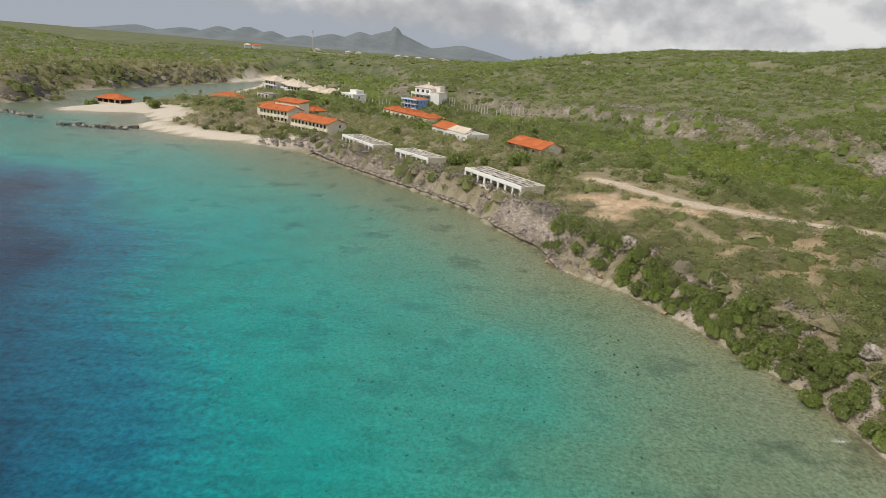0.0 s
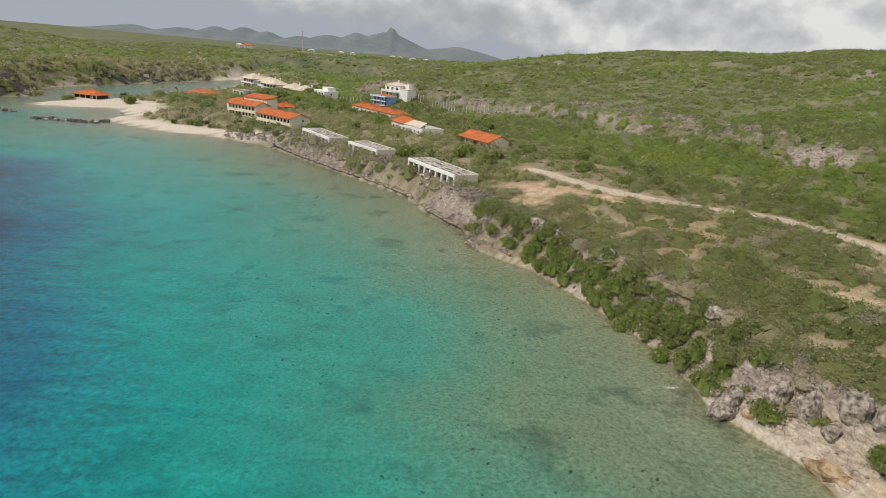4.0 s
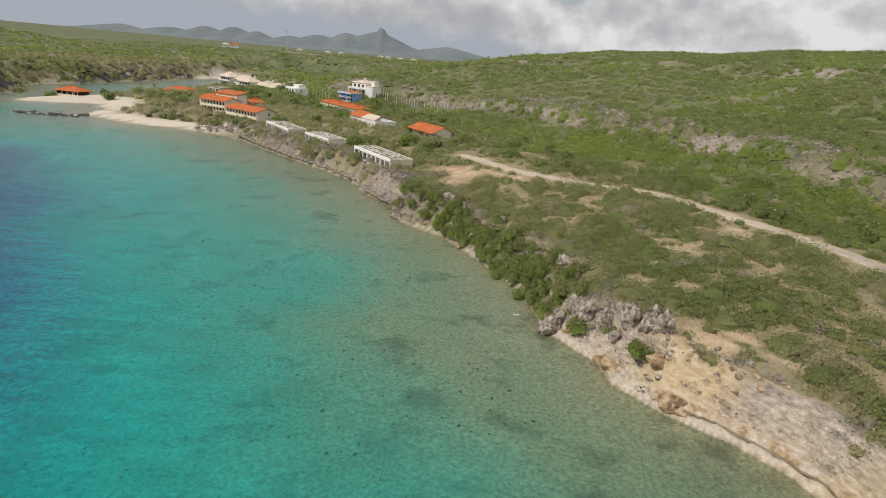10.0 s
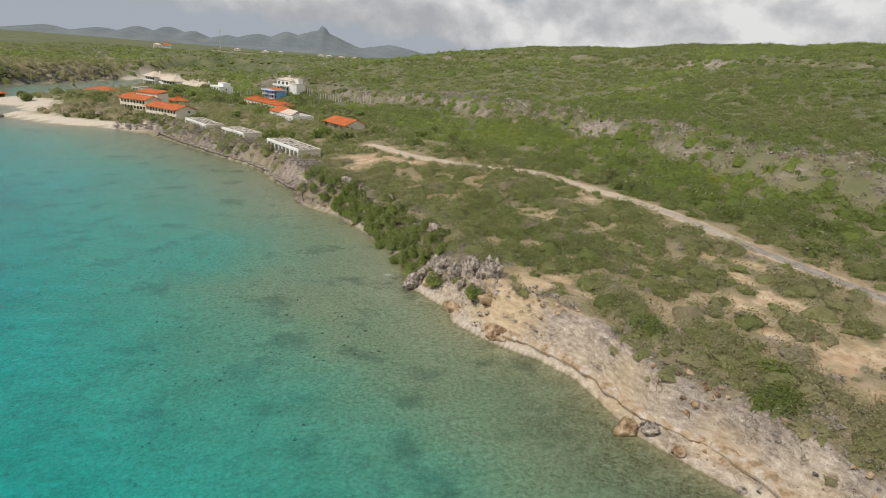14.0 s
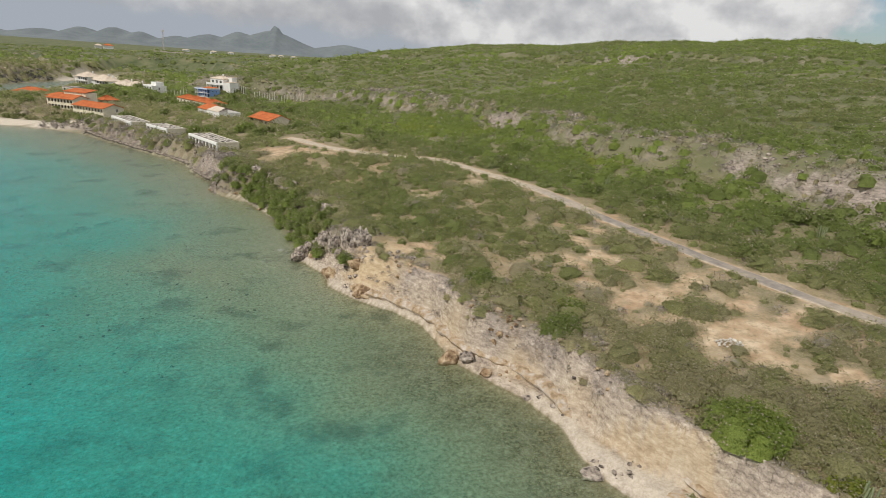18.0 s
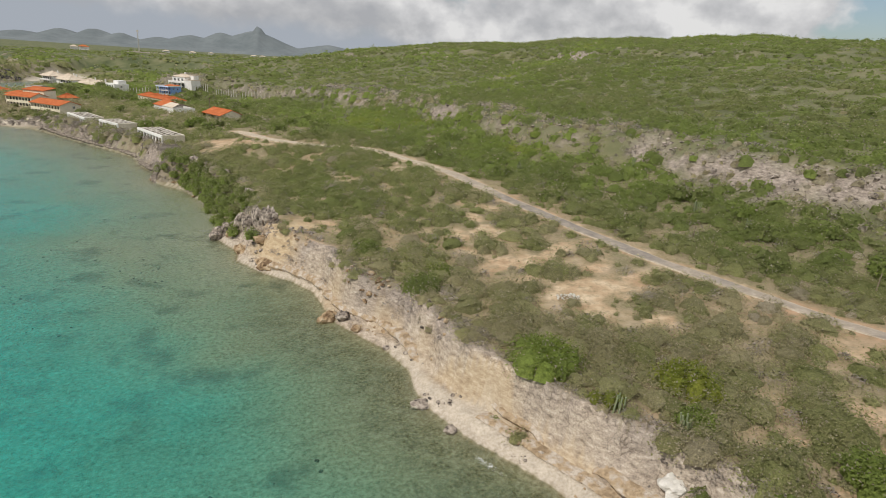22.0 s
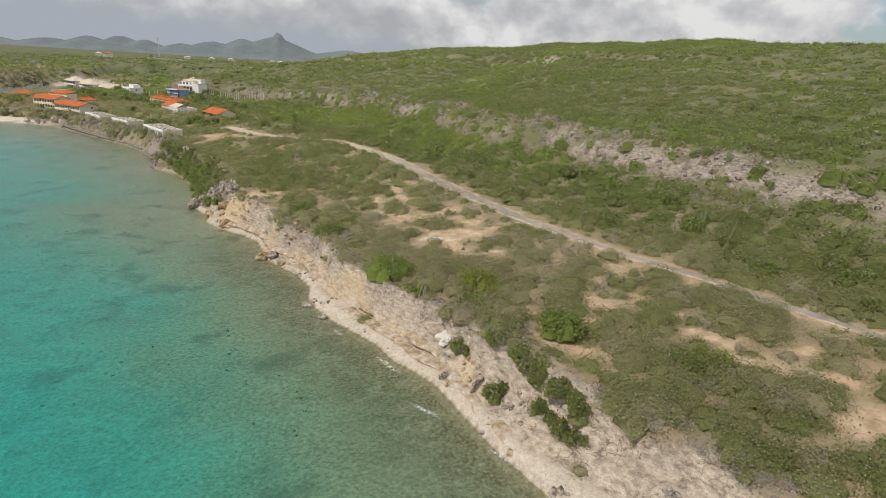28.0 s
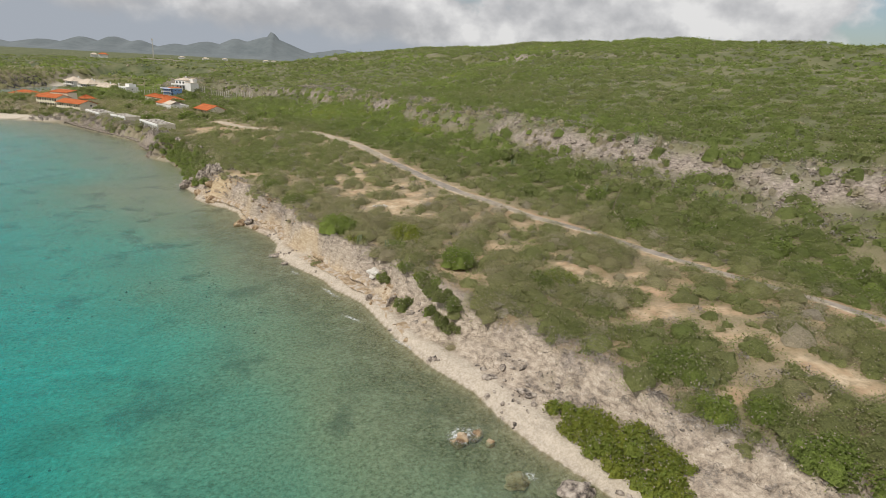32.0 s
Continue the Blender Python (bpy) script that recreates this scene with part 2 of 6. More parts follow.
# bare ground: x, y, half length, half width, turn
CLEARINGS = [(100.5, 8, 5.5, 3.0, 0), (108, 11, 6, 1.4, 35), (107, -4, 5.5, 3.4, 0), (112.5, -3, 4.5, 2.4, 10), (117, -.5, 5, 1.8, 35), (106, -9.5, 2.2, 3.6, 0),
             (112.8, 4, 3, 1.8, 0), (100.5, 32, 3.2, 1.8, -60), (100.7, 23.5, 2.4, 3.6, 0), (105, 36, 3, 1.6, -50), (98.8, 1.5, 3.5, 1.2, 20), (112, -14.8, 2.6, 1.8, 0), (92, -5, 2, 1, 0),
             (131.6, -48.5, 3.8, 1.4, -70), (134.4, -56, 3.4, 1.3, -60), (136.5, -66, 4, 2.0, 10), (140, -59, 2.6, 1.6, -40), (140.5, -53, 2.2, 1.5, 0), (123, -37, 4, 1.8, -60), (129.8, -41.7, 2.2, 1.1, 0),
             (148, -85, 5, 2.6, -60), (133.8, -87, 1.7, 1.1, 0), (144, -75.6, 4, 1.2, -15), (112.5, -46.5, 4.5, 1.8, -45), (44, 128, 9, 4, -35), (41, 120, 5, 2.5, -40), (78, 66, 6, 1.6, -50), (70, 22, 4, 1.6, -40), (69.0, 34, 2.8, 1.7, -60), (73, 34.6, 2.6, 1.2, -30), (75.4, 28.4, 2.4, 1.0, -50), (95.6, 22.5, 3.2, 1.5, -80), (95, 15, 2.4, 1.3, -70), (101.5, 23.6, 3, 1.6, -60),
             (58, 118, 4.5, 2.2, -60), (53, 123, 3, 1.8, -20), (112, -37.4, 2.2, 1.0, -20), (118.4, -40.4, 3.2, 1.1, 10), (109.6, -44.6, 1.8, 1.3, -50), (132.6, -54.6, 3.2, 1.3, -50), (146, -67.6, 3.4, 1.2, -40), (134.2, -86.4, 1.5, 1.2, 0), (148.4, -86, 4, 1.8, -70), (135.4, -67, 2.2, 1.4, 0)]


def bare(px, py):
    m = np.zeros(np.shape(px))
    w = fbm(px, py, 2.6, 3) * 0.7
    for cx, cy, a, b, turn in CLEARINGS:
        c, s = math.cos(radians(turn)), math.sin(radians(turn))
        dx, dy = px - cx, py - cy
        r = np.hypot((dx * c + dy * s) / a, (-dx * s + dy * c) / b)
        m = np.maximum(m, smooth(1.2, 0.85, r + w))
    rd = line_distance(px, py, ROAD)
    patch = smooth(0.4, 0.62, fbm(px, py, 4, 3)) * smooth(24, 9, rd) * smooth(-60, -30, py) * smooth(130, 100, py) * smooth(60, 45, coast_distance(px, py))
    return np.maximum(m, patch * 0.9)


def thin_soil(px, py, sd):
    """Dry open soil between the shrubs of the coastal shelf."""
    return 0.55 * smooth(5, 12, sd) * smooth(62, 40, sd) * smooth(140, 110, py) * smooth(-0.35, 0.25, fbm(px + 31, py, 6, 3))


# ---- materials ----
def material(name, rough=0.9, metal=0.0):
    m = bpy.data.materials.new(name)
    m.use_nodes = True
    b = m.node_tree.nodes["Principled BSDF"]
    b.inputs["Roughness"].default_value = rough
    b.inputs["Metallic"].default_value = metal
    b.inputs["Specular IOR Level"].default_value = 0.25
    return m, m.node_tree.nodes, m.node_tree.links, b


def noise_node(n, l, scale, detail=4.0, rough=0.55, coord=None):
    t = n.new("ShaderNodeTexNoise")
    t.inputs["Scale"].default_value, t.inputs["Detail"].default_value, t.inputs["Roughness"].default_value = scale, detail, rough
    if coord is None:
        coord = n.new("ShaderNodeNewGeometry").outputs["Position"]
    l.new(coord, t.inputs["Vector"])
    return t.outputs["Fac"]


def ramp(n, l, fac, stops):
    r = n.new("ShaderNodeValToRGB")
    e = r.color_ramp.elements
    while len(e) < len(stops):
        e.new(0.5)
    for k, (p, c) in enumerate(stops):
        e[k].position, e[k].color = p, (*c, 1)
    l.new(fac, r.inputs["Fac"])
    return r.outputs["Color"]


def mixed(n, l, fac, a, b, blend="MIX"):
    m = n.new("ShaderNodeMixRGB")
    m.blend_type = blend
    for key, v in (("Fac", fac), ("Color1", a), ("Color2", b)):
        if isinstance(v, (int, float)):
            m.inputs[key].default_value = v
        elif isinstance(v, tuple):
            m.inputs[key].default_value = (*v, 1)
        else:
            l.new(v, m.inputs[key])
    return m.outputs["Color"]


def bumped(n, l, b, height, strength=0.4, distance=0.1):
    k = n.new("ShaderNodeBump")
    k.inputs["Strength"].default_value, k.inputs["Distance"].default_value = strength, distance
    l.new(height, k.inputs["Height"])
    l.new(k.outputs["Normal"], b.inputs["Normal"])


def attribute(n, name):
    a = n.new("ShaderNodeAttribute")
    a.attribute_name = name
    return a.outputs["Fac"]


def surface(name, stops, scale, rough=0.9, fine=None, bump=0.3, distance=0.03, metal=0.0, island=0.0, objects=0.0):
    """A surface with colour stops driven by coarse noise, broken up by fine noise."""
    m, n, l, b = material(name, rough, metal)
    f = noise_node(n, l, scale, 5)
    col = ramp(n, l, f, stops)
    g = noise_node(n, l, fine or scale * 9, 3)
    col = mixed(n, l, 0.35, col, ramp(n, l, g, [(0.25, (0.45, 0.45, 0.45)), (0.75, (1.0, 1.0, 1.0))]), "MULTIPLY")
    if objects:
        o = n.new("ShaderNodeObjectInfo")
        col = mixed(n, l, objects, col, ramp(n, l, o.outputs["Random"], [(0.0, (0.6, 0.6, 0.6)), (1.0, (1.0, 1.0, 1.0))]), "MULTIPLY")
    if island:
        o = n.new("ShaderNodeNewGeometry")
        col = mixed(n, l, island, col, ramp(n, l, o.outputs["Random Per Island"], [(0.0, (0.5, 0.5, 0.5)), (1.0, (1.0, 1.0, 1.0))]), "MULTIPLY")
    l.new(col, b.inputs["Base Color"])
    if bump:
        bumped(n, l, b, g, bump, distance)
    return m


def ground_material():
    m, n, l, b = material("ground", 0.95)
    big, mid, fine = noise_node(n, l, 0.05, 4), noise_node(n, l, 0.4, 5), noise_node(n, l, 3.5, 5, 0.65)
    earth = ramp(n, l, mid, [(0.3, (0.34, 0.23, 0.14)), (0.5, (0.46, 0.345, 0.225)), (0.68, (0.57, 0.46, 0.325))])
    litter = ramp(n, l, fine, [(0.3, (0.13, 0.118, 0.06)), (0.52, (0.21, 0.185, 0.105)), (0.74, (0.33, 0.28, 0.18))])
    litter = mixed(n, l, ramp(n, l, mid, [(0.42, (0, 0, 0)), (0.62, (0.55, 0.55, 0.55))]), litter, (0.30, 0.235, 0.165))
    red = mixed(n, l, ramp(n, l, big, [(0.45, (0, 0, 0)), (0.62, (0.6, 0.6, 0.6))]), earth, (0.40, 0.23, 0.14))
    wood = ramp(n, l, noise_node(n, l, 0.045, 8, 0.7), [(0.34, (0.06, 0.078, 0.034)), (0.5, (0.115, 0.13, 0.06)), (0.66, (0.19, 0.18, 0.10))])
    litter = mixed(n, l, attribute(n, "wooded"), litter, wood)
    worn = n.new("ShaderNodeMath")
    worn.operation = "MULTIPLY"
    l.new(attribute(n, "bare"), worn.inputs[0])
    l.new(ramp(n, l, noise_node(n, l, 0.9, 7, 0.72), [(0.36, (0.3, 0.3, 0.3)), (0.52, (1, 1, 1))]), worn.inputs[1])
    col = mixed(n, l, worn.outputs["Value"], litter, red)
    lie = n.new("ShaderNodeMapping")        # level strata on steep faces
    lie.inputs["Scale"].default_value = (1.0, 1.0, 2.6)
    l.new(n.new("ShaderNodeNewGeometry").outputs["Position"], lie.inputs["Vector"])
    rock_n = noise_node(n, l, 0.9, 9, 0.62, lie.outputs["Vector"])
    rock = ramp(n, l, rock_n, [(0.32, (0.20, 0.165, 0.132)), (0.44, (0.34, 0.283, 0.228)), (0.53, (0.42, 0.356, 0.286)), (0.62, (0.49, 0.42, 0.345)), (0.7, (0.59, 0.53, 0.45))])
    grey = ramp(n, l, rock_n, [(0.32, (0.165, 0.138, 0.118)), (0.44, (0.255, 0.216, 0.187)), (0.53, (0.32, 0.273, 0.236)), (0.62, (0.39, 0.338, 0.294)), (0.72, (0.50, 0.445, 0.39))])
    rock = mixed(n, l, attribute(n, "weathered"), rock, grey)
    # darker on the far bank; at the waterline, the undercut notch's shade painted in
    rock = mixed(n, l, attribute(n, "bank_dark_notch_shade"), rock, ramp(n, l, rock_n, [(0.4, (0.035, 0.034, 0.034)), (0.55, (0.085, 0.08, 0.075)), (0.7, (0.2, 0.185, 0.165))]))
    vor = n.new("ShaderNodeTexVoronoi")
    vor.feature = "DISTANCE_TO_EDGE"
    vor.inputs["Scale"].default_value = 0.75
    bent = n.new("ShaderNodeVectorMath")
    bent.operation = "MULTIPLY_ADD"
    wob = n.new("ShaderNodeTexNoise")
    wob.inputs["Scale"].default_value, wob.inputs["Detail"].default_value = 0.8, 5.0
    pos = n.new("ShaderNodeNewGeometry").outputs["Position"]
    l.new(pos, wob.inputs["Vector"])
    l.new(wob.outputs["Color"], bent.inputs[0])
    bent.inputs[1].default_value = (1.6, 1.6, 1.1)
    l.new(pos, bent.inputs[2])
    l.new(bent.outputs["Vector"], vor.inputs["Vector"])
    crack = ramp(n, l, vor.outputs["Distance"], [(0.0, (0.2, 0.18, 0.16)), (0.03, (0.75, 0.73, 0.71)), (0.08, (1, 1, 1))])
    seldom = ramp(n, l, noise_node(n, l, 0.25, 3), [(0.45, (0.05, 0.05, 0.05)), (0.62, (0.75, 0.75, 0.75))])
    rock = mixed(n, l, seldom, rock, mixed(n, l, 1.0, rock, crack, "MULTIPLY"))
    grain = ramp(n, l, noise_node(n, l, 6.0, 5, 0.7), [(0.36, (0.62, 0.6, 0.58)), (0.5, (1, 1, 1)), (0.64, (1.18, 1.17, 1.15))])
    rock = mixed(n, l, 0.7, rock, grain, "MULTIPLY")
    col = mixed(n, l, attribute(n, "rock"), col, rock)
    ochre = ramp(n, l, rock_n, [(0.32, (0.41, 0.295, 0.175)), (0.5, (0.485, 0.37, 0.225)), (0.68, (0.56, 0.455, 0.305))])
    col = mixed(n, l, attribute(n, "ochre"), col, ochre)
    sandc = ramp(n, l, fine, [(0.36, (0.42, 0.365, 0.29)), (0.5, (0.52, 0.46, 0.375)), (0.64, (0.61, 0.55, 0.465))])
    col = mixed(n, l, attribute(n, "sand"), col, sandc)
    bed = ramp(n, l, noise_node(n, l, 2.1, 9, 0.8), [(0.36, (0.15, 0.142, 0.092)), (0.46, (0.275, 0.26, 0.18)), (0.54, (0.375, 0.35, 0.255)), (0.68, (0.55, 0.52, 0.41))])
    col = mixed(n, l, attribute(n, "bed"), col, bed)
    weed = ramp(n, l, noise_node(n, l, 0.11, 5, 0.6), [(0.55, (0, 0, 0)), (0.66, (0.6, 0.6, 0.6))])
    wf = n.new("ShaderNodeMath")
    wf.operation = "MULTIPLY"
    l.new(weed, wf.inputs[0])
    l.new(attribute(n, "bed"), wf.inputs[1])
    col = mixed(n, l, wf.outputs["Value"], col, (0.06, 0.075, 0.05))
    flat = ramp(n, l, noise_node(n, l, 0.5, 6, 0.7), [(0.38, (0.2, 0.2, 0.2)), (0.55, (1, 1, 1))])
    ff = n.new("ShaderNodeMath")
    ff.operation = "MULTIPLY"
    l.new(flat, ff.inputs[0])
    l.new(attribute(n, "weed"), ff.inputs[1])
    algae = ramp(n, l, noise_node(n, l, 2.6, 6, 0.75), [(0.36, (0.075, 0.065, 0.035)), (0.5, (0.19, 0.17, 0.10)), (0.64, (0.36, 0.33, 0.22))])
    col = mixed(n, l, ff.outputs["Value"], col, algae)
    l.new(col, b.inputs["Base Color"])
    hb = mixed(n, l, 0.5, fine, mixed(n, l, 0.2, rock_n, crack))
    bumped(n, l, b, hb, 0.6, 0.14)
    return m


def water_material():
    m = bpy.data.materials.new("sea_water")
    m.use_nodes = True
    n, l = m.node_tree.nodes, m.node_tree.links
    n.clear()
    out = n.new("ShaderNodeOutputMaterial")
    dep = attribute(n, "depth")          # 0 at the waterline, 1 at ten metres and more
    tint = ramp(n, l, dep, [(0.0, (0.97, 0.96, 0.90)), (0.10, (0.70, 0.87, 0.77)), (0.2, (0.38, 0.90, 0.86)), (0.32, (0.12, 0.88, 0.88)), (0.6, (0.02, 0.30, 0.42)), (1.0, (0.005, 0.05, 0.12))])
    body = ramp(n, l, dep, [(0.0, (0.22, 0.26, 0.165)), (0.12, (0.165, 0.38, 0.30)), (0.2, (0.055, 0.46, 0.42)), (0.32, (0.004, 0.42, 0.43)), (0.6, (0.003, 0.15, 0.235)), (1.0, (0.003, 0.036, 0.085))])
    much = ramp(n, l, dep, [(0.0, (0.03, 0.03, 0.03)), (0.12, (0.12, 0.12, 0.12)), (0.33, (0.36, 0.36, 0.36)), (0.6, (0.72, 0.72, 0.72)), (0.8, (0.92, 0.92, 0.92))])
    along = n.new("ShaderNodeMapping")        # low wind waves running in to the shore
    along.inputs["Rotation"].default_value = (0, 0, radians(14))
    along.inputs["Scale"].default_value = (0.3, 1.0, 1.0)
    l.new(n.new("ShaderNodeNewGeometry").outputs["Position"], along.inputs["Vector"])
    waves = noise_node(n, l, 0.42, 6, 0.62, along.outputs["Vector"])
    ripple_shading = noise_node(n, l, 1.3, 8, 0.72)
    # glint and shade of ripples and waves are put into the body colour
    body = mixed(n, l, 0.85, body, ramp(n, l, ripple_shading, [(0.35, (0.5, 0.55, 0.57)), (0.5, (1, 1, 1)), (0.64, (1.5, 1.44, 1.4))]), "MULTIPLY")
    body = mixed(n, l, 0.7, body, ramp(n, l, waves, [(0.36, (0.62, 0.68, 0.72)), (0.5, (1, 1, 1)), (0.64, (1.28, 1.24, 1.2))]), "MULTIPLY")
    grass = noise_node(n, l, 0.06, 8, 0.7)      # sea grass and reef below
    body = mixed(n, l, 0.7, body, ramp(n, l, grass, [(0.36, (0.42, 0.52, 0.56)), (0.46, (0.92, 0.94, 0.95)), (0.62, (1.14, 1.12, 1.1))]), "MULTIPLY")
    heads = noise_node(n, l, 0.33, 4, 0.6)
    body = mixed(n, l, 0.9, body, ramp(n, l, heads, [(0.66, (1, 1, 1)), (0.72, (0.42, 0.48, 0.5))]), "MULTIPLY")
    tr = n.new("ShaderNodeBsdfTransparent")
    l.new(tint, tr.inputs["Color"])
    df = n.new("ShaderNodeBsdfDiffuse")
    l.new(body, df.inputs["Color"])
    mx = n.new("ShaderNodeMixShader")
    l.new(much, mx.inputs["Fac"])
    l.new(tr.outputs["BSDF"], mx.inputs[1])
    l.new(df.outputs["BSDF"], mx.inputs[2])
    gl = n.new("ShaderNodeBsdfGlossy")
    gl.inputs["Roughness"].default_value = 0.22
    fr = n.new("ShaderNodeFresnel")
    fr.inputs["IOR"].default_value = 1.33
    bp = n.new("ShaderNodeBump")
    bp.inputs["Strength"].default_value, bp.inputs["Distance"].default_value = 0.7, 0.3
    l.new(mixed(n, l, 0.5, noise_node(n, l, 1.6, 5, 0.6), waves), bp.inputs["Height"])
    l.new(bp.outputs["Normal"], gl.inputs["Normal"])
    l.new(bp.outputs["Normal"], fr.inputs["Normal"])
    m2 = n.new("ShaderNodeMixShader")
    l.new(fr.outputs["Fac"], m2.inputs["Fac"])
    l.new(mx.outputs["Shader"], m2.inputs[1])
    l.new(gl.outputs["BSDF"], m2.inputs[2])
    l.new(m2.outputs["Shader"], out.inputs["Surface"])
    return m


def leaf_material(name, rough=0.7):
    """Foliage whose species colour is kept per shrub in the attribute 'tone' and varies leaf by leaf; thin leaves let light through."""
    m, n, l, b = material(name, rough)
    tone = attribute(n, "tone")
    col = ramp(n, l, tone, [(0.0, (0.47, 0.42, 0.36)), (0.16, (0.40, 0.36, 0.235)), (0.38, (0.29, 0.305, 0.135)), (0.62, (0.20, 0.243, 0.08)), (0.85, (0.25, 0.325, 0.08)), (1.0, (0.27, 0.30, 0.055))])
    g = n.new("ShaderNodeNewGeometry")
    col = mixed(n, l, 0.7, col, ramp(n, l, g.outputs["Random Per Island"], [(0.0, (0.78, 0.78, 0.74)), (0.5, (1.0, 1.0, 0.97)), (1.0, (1.28, 1.26, 1.2))]), "MULTIPLY")
    leafy = noise_node(n, l, 7.0, 5, 0.75)
    col = mixed(n, l, 0.85, col, ramp(n, l, leafy, [(0.36, (0.6, 0.6, 0.57)), (0.5, (1.0, 1.0, 0.97)), (0.64, (1.35, 1.33, 1.25))]), "MULTIPLY")
    l.new(col, b.inputs["Base Color"])
    bumped(n, l, b, leafy, 1.0, 0.12)
    tl = n.new("ShaderNodeBsdfTranslucent")
    l.new(col, tl.inputs["Color"])
    mx = n.new("ShaderNodeMixShader")
    mx.inputs["Fac"].default_value = 0.5
    l.new(b.outputs["BSDF"], mx.inputs[1])
    l.new(tl.outputs["BSDF"], mx.inputs[2])
    l.new(mx.outputs["Shader"], n["Material Output"].inputs["Surface"])
    return m


M_GROUND, M_WATER, M_LEAF = ground_material(), water_material(), leaf_material("scrub_leaves")
M_ROAD, _rn, _rl, _rb = material("worn_road", 0.95)
_grey = ramp(_rn, _rl, noise_node(_rn, _rl, 0.6, 6, 0.6), [(0.32, (0.20, 0.175, 0.155)), (0.5, (0.26, 0.23, 0.20)), (0.68, (0.35, 0.305, 0.255))])
_dust = ramp(_rn, _rl, noise_node(_rn, _rl, 1.6, 6, 0.7), [(0.32, (0.34, 0.27, 0.195)), (0.5, (0.47, 0.395, 0.30)), (0.68, (0.60, 0.52, 0.42))])
_rl.new(mixed(_rn, _rl, attribute(_rn, "verge"), _grey, _dust), _rb.inputs["Base Color"])
bumped(_rn, _rl, _rb, noise_node(_rn, _rl, 7.0, 4), 0.5, 0.04)
# distance haze is mixed into the mountains' base colour as blue-grey
M_MOUNTAIN = surface("far_mountain_haze_tint", [(0.3, (0.14, 0.165, 0.175)), (0.6, (0.175, 0.20, 0.21)), (0.8, (0.20, 0.225, 0.23))], 0.006, fine=0.03, bump=0)
M_ROCK = surface("limestone", [(0.36, (0.09, 0.078, 0.068)), (0.45, (0.25, 0.21, 0.178)), (0.54, (0.39, 0.335, 0.283)), (0.66, (0.54, 0.475, 0.405))], 1.6, fine=6, bump=0.8, distance=0.2)
M_OCHRE = surface("ochre_limestone", [(0.38, (0.17, 0.11, 0.065)), (0.5, (0.38, 0.27, 0.16)), (0.64, (0.55, 0.44, 0.31))], 0.8, fine=5, bump=0.8, distance=0.2)
M_WHITEROCK = surface("fresh_limestone", [(0.3, (0.60, 0.57, 0.52)), (0.7, (0.75, 0.72, 0.67))], 1.5, fine=8, bump=0.5)
M_DARKROCK = surface("dark_wet_rock", [(0.3, (0.06, 0.055, 0.05)), (0.6, (0.13, 0.12, 0.105)), (0.8, (0.24, 0.22, 0.19))], 0.6, fine=5, bump=0.7, distance=0.2)
M_WETROCK = surface("water_worn_limestone", [(0.34, (0.09, 0.075, 0.06)), (0.5, (0.22, 0.185, 0.15)), (0.66, (0.40, 0.345, 0.285))], 0.9, fine=4, bump=0.9, distance=0.25)
M_CORAL = surface("coral_rubble", [(0.3, (0.05, 0.055, 0.035)), (0.6, (0.10, 0.105, 0.065)), (0.8, (0.2, 0.19, 0.12))], 0.8, fine=5, bump=0.5, island=0.6)
M_LEDGE = surface("weathered_ledge", [(0.36, (0.30, 0.22, 0.14)), (0.46, (0.45, 0.34, 0.22)), (0.54, (0.47, 0.39, 0.31)), (0.64, (0.58, 0.51, 0.43))], 1.0, fine=3.0, bump=0.9, distance=0.25)
M_TWIG = surface("dry_twigs", [(0.3, (0.29, 0.253, 0.22)), (0.7, (0.43, 0.38, 0.335))], 0.4, bump=0, island=0.5)
M_FOAM, _fn, _fl, _fb = material("sea_foam", 0.8)
_fb.inputs["Base Color"].default_value = (0.82, 0.84, 0.84, 1)
_fa = _fn.new("ShaderNodeMath")
_fa.operation = "MULTIPLY"
_fl.new(attribute(_fn, "foam"), _fa.inputs[0])
_fl.new(ramp(_fn, _fl, noise_node(_fn, _fl, 3.0, 6, 0.7), [(0.46, (0, 0, 0)), (0.66, (.8, .8, .8))]), _fa.inputs[1])
_fl.new(_fa.outputs["Value"], _fb.inputs["Alpha"])
M_CACTUS = surface("cactus_skin", [(0.3, (0.16, 0.20, 0.10)), (0.7, (0.26, 0.29, 0.17))], 3.0, fine=20, bump=0.2)
M_PLASTER = surface("cream_plaster", [(0.3, (0.66, 0.60, 0.48)), (0.7, (0.78, 0.72, 0.60))], 0.5, fine=4, bump=0.1)
M_WHITE = surface("white_plaster", [(0.3, (0.74, 0.73, 0.70)), (0.7, (0.84, 0.83, 0.80))], 0.4, fine=4, bump=0.1)
M_BLUE = surface("blue_plaster", [(0.3, (0.17, 0.31, 0.62)), (0.7, (0.25, 0.40, 0.70))], 0.4, fine=4, bump=0.1)
M_TILE = surface("orange_roof_tiles", [(0.3, (0.40, 0.105, 0.035)), (0.55, (0.52, 0.15, 0.05)), (0.8, (0.58, 0.21, 0.085))], 0.5, fine=6, bump=0.4)
M_PALETILE = surface("pale_roof_tiles", [(0.3, (0.56, 0.46, 0.36)), (0.7, (0.70, 0.61, 0.50))], 0.5, fine=6, bump=0.4)
M_DARK = surface("dark_interior", [(0.3, (0.03, 0.028, 0.025)), (0.7, (0.06, 0.055, 0.05))], 0.8, bump=0)
M_SLAB = surface("weathered_roof_slab", [(0.36, (0.10, 0.085, 0.07)), (0.48, (0.27, 0.235, 0.20)), (0.62, (0.58, 0.54, 0.48))], 0.7, fine=3, bump=0.3)
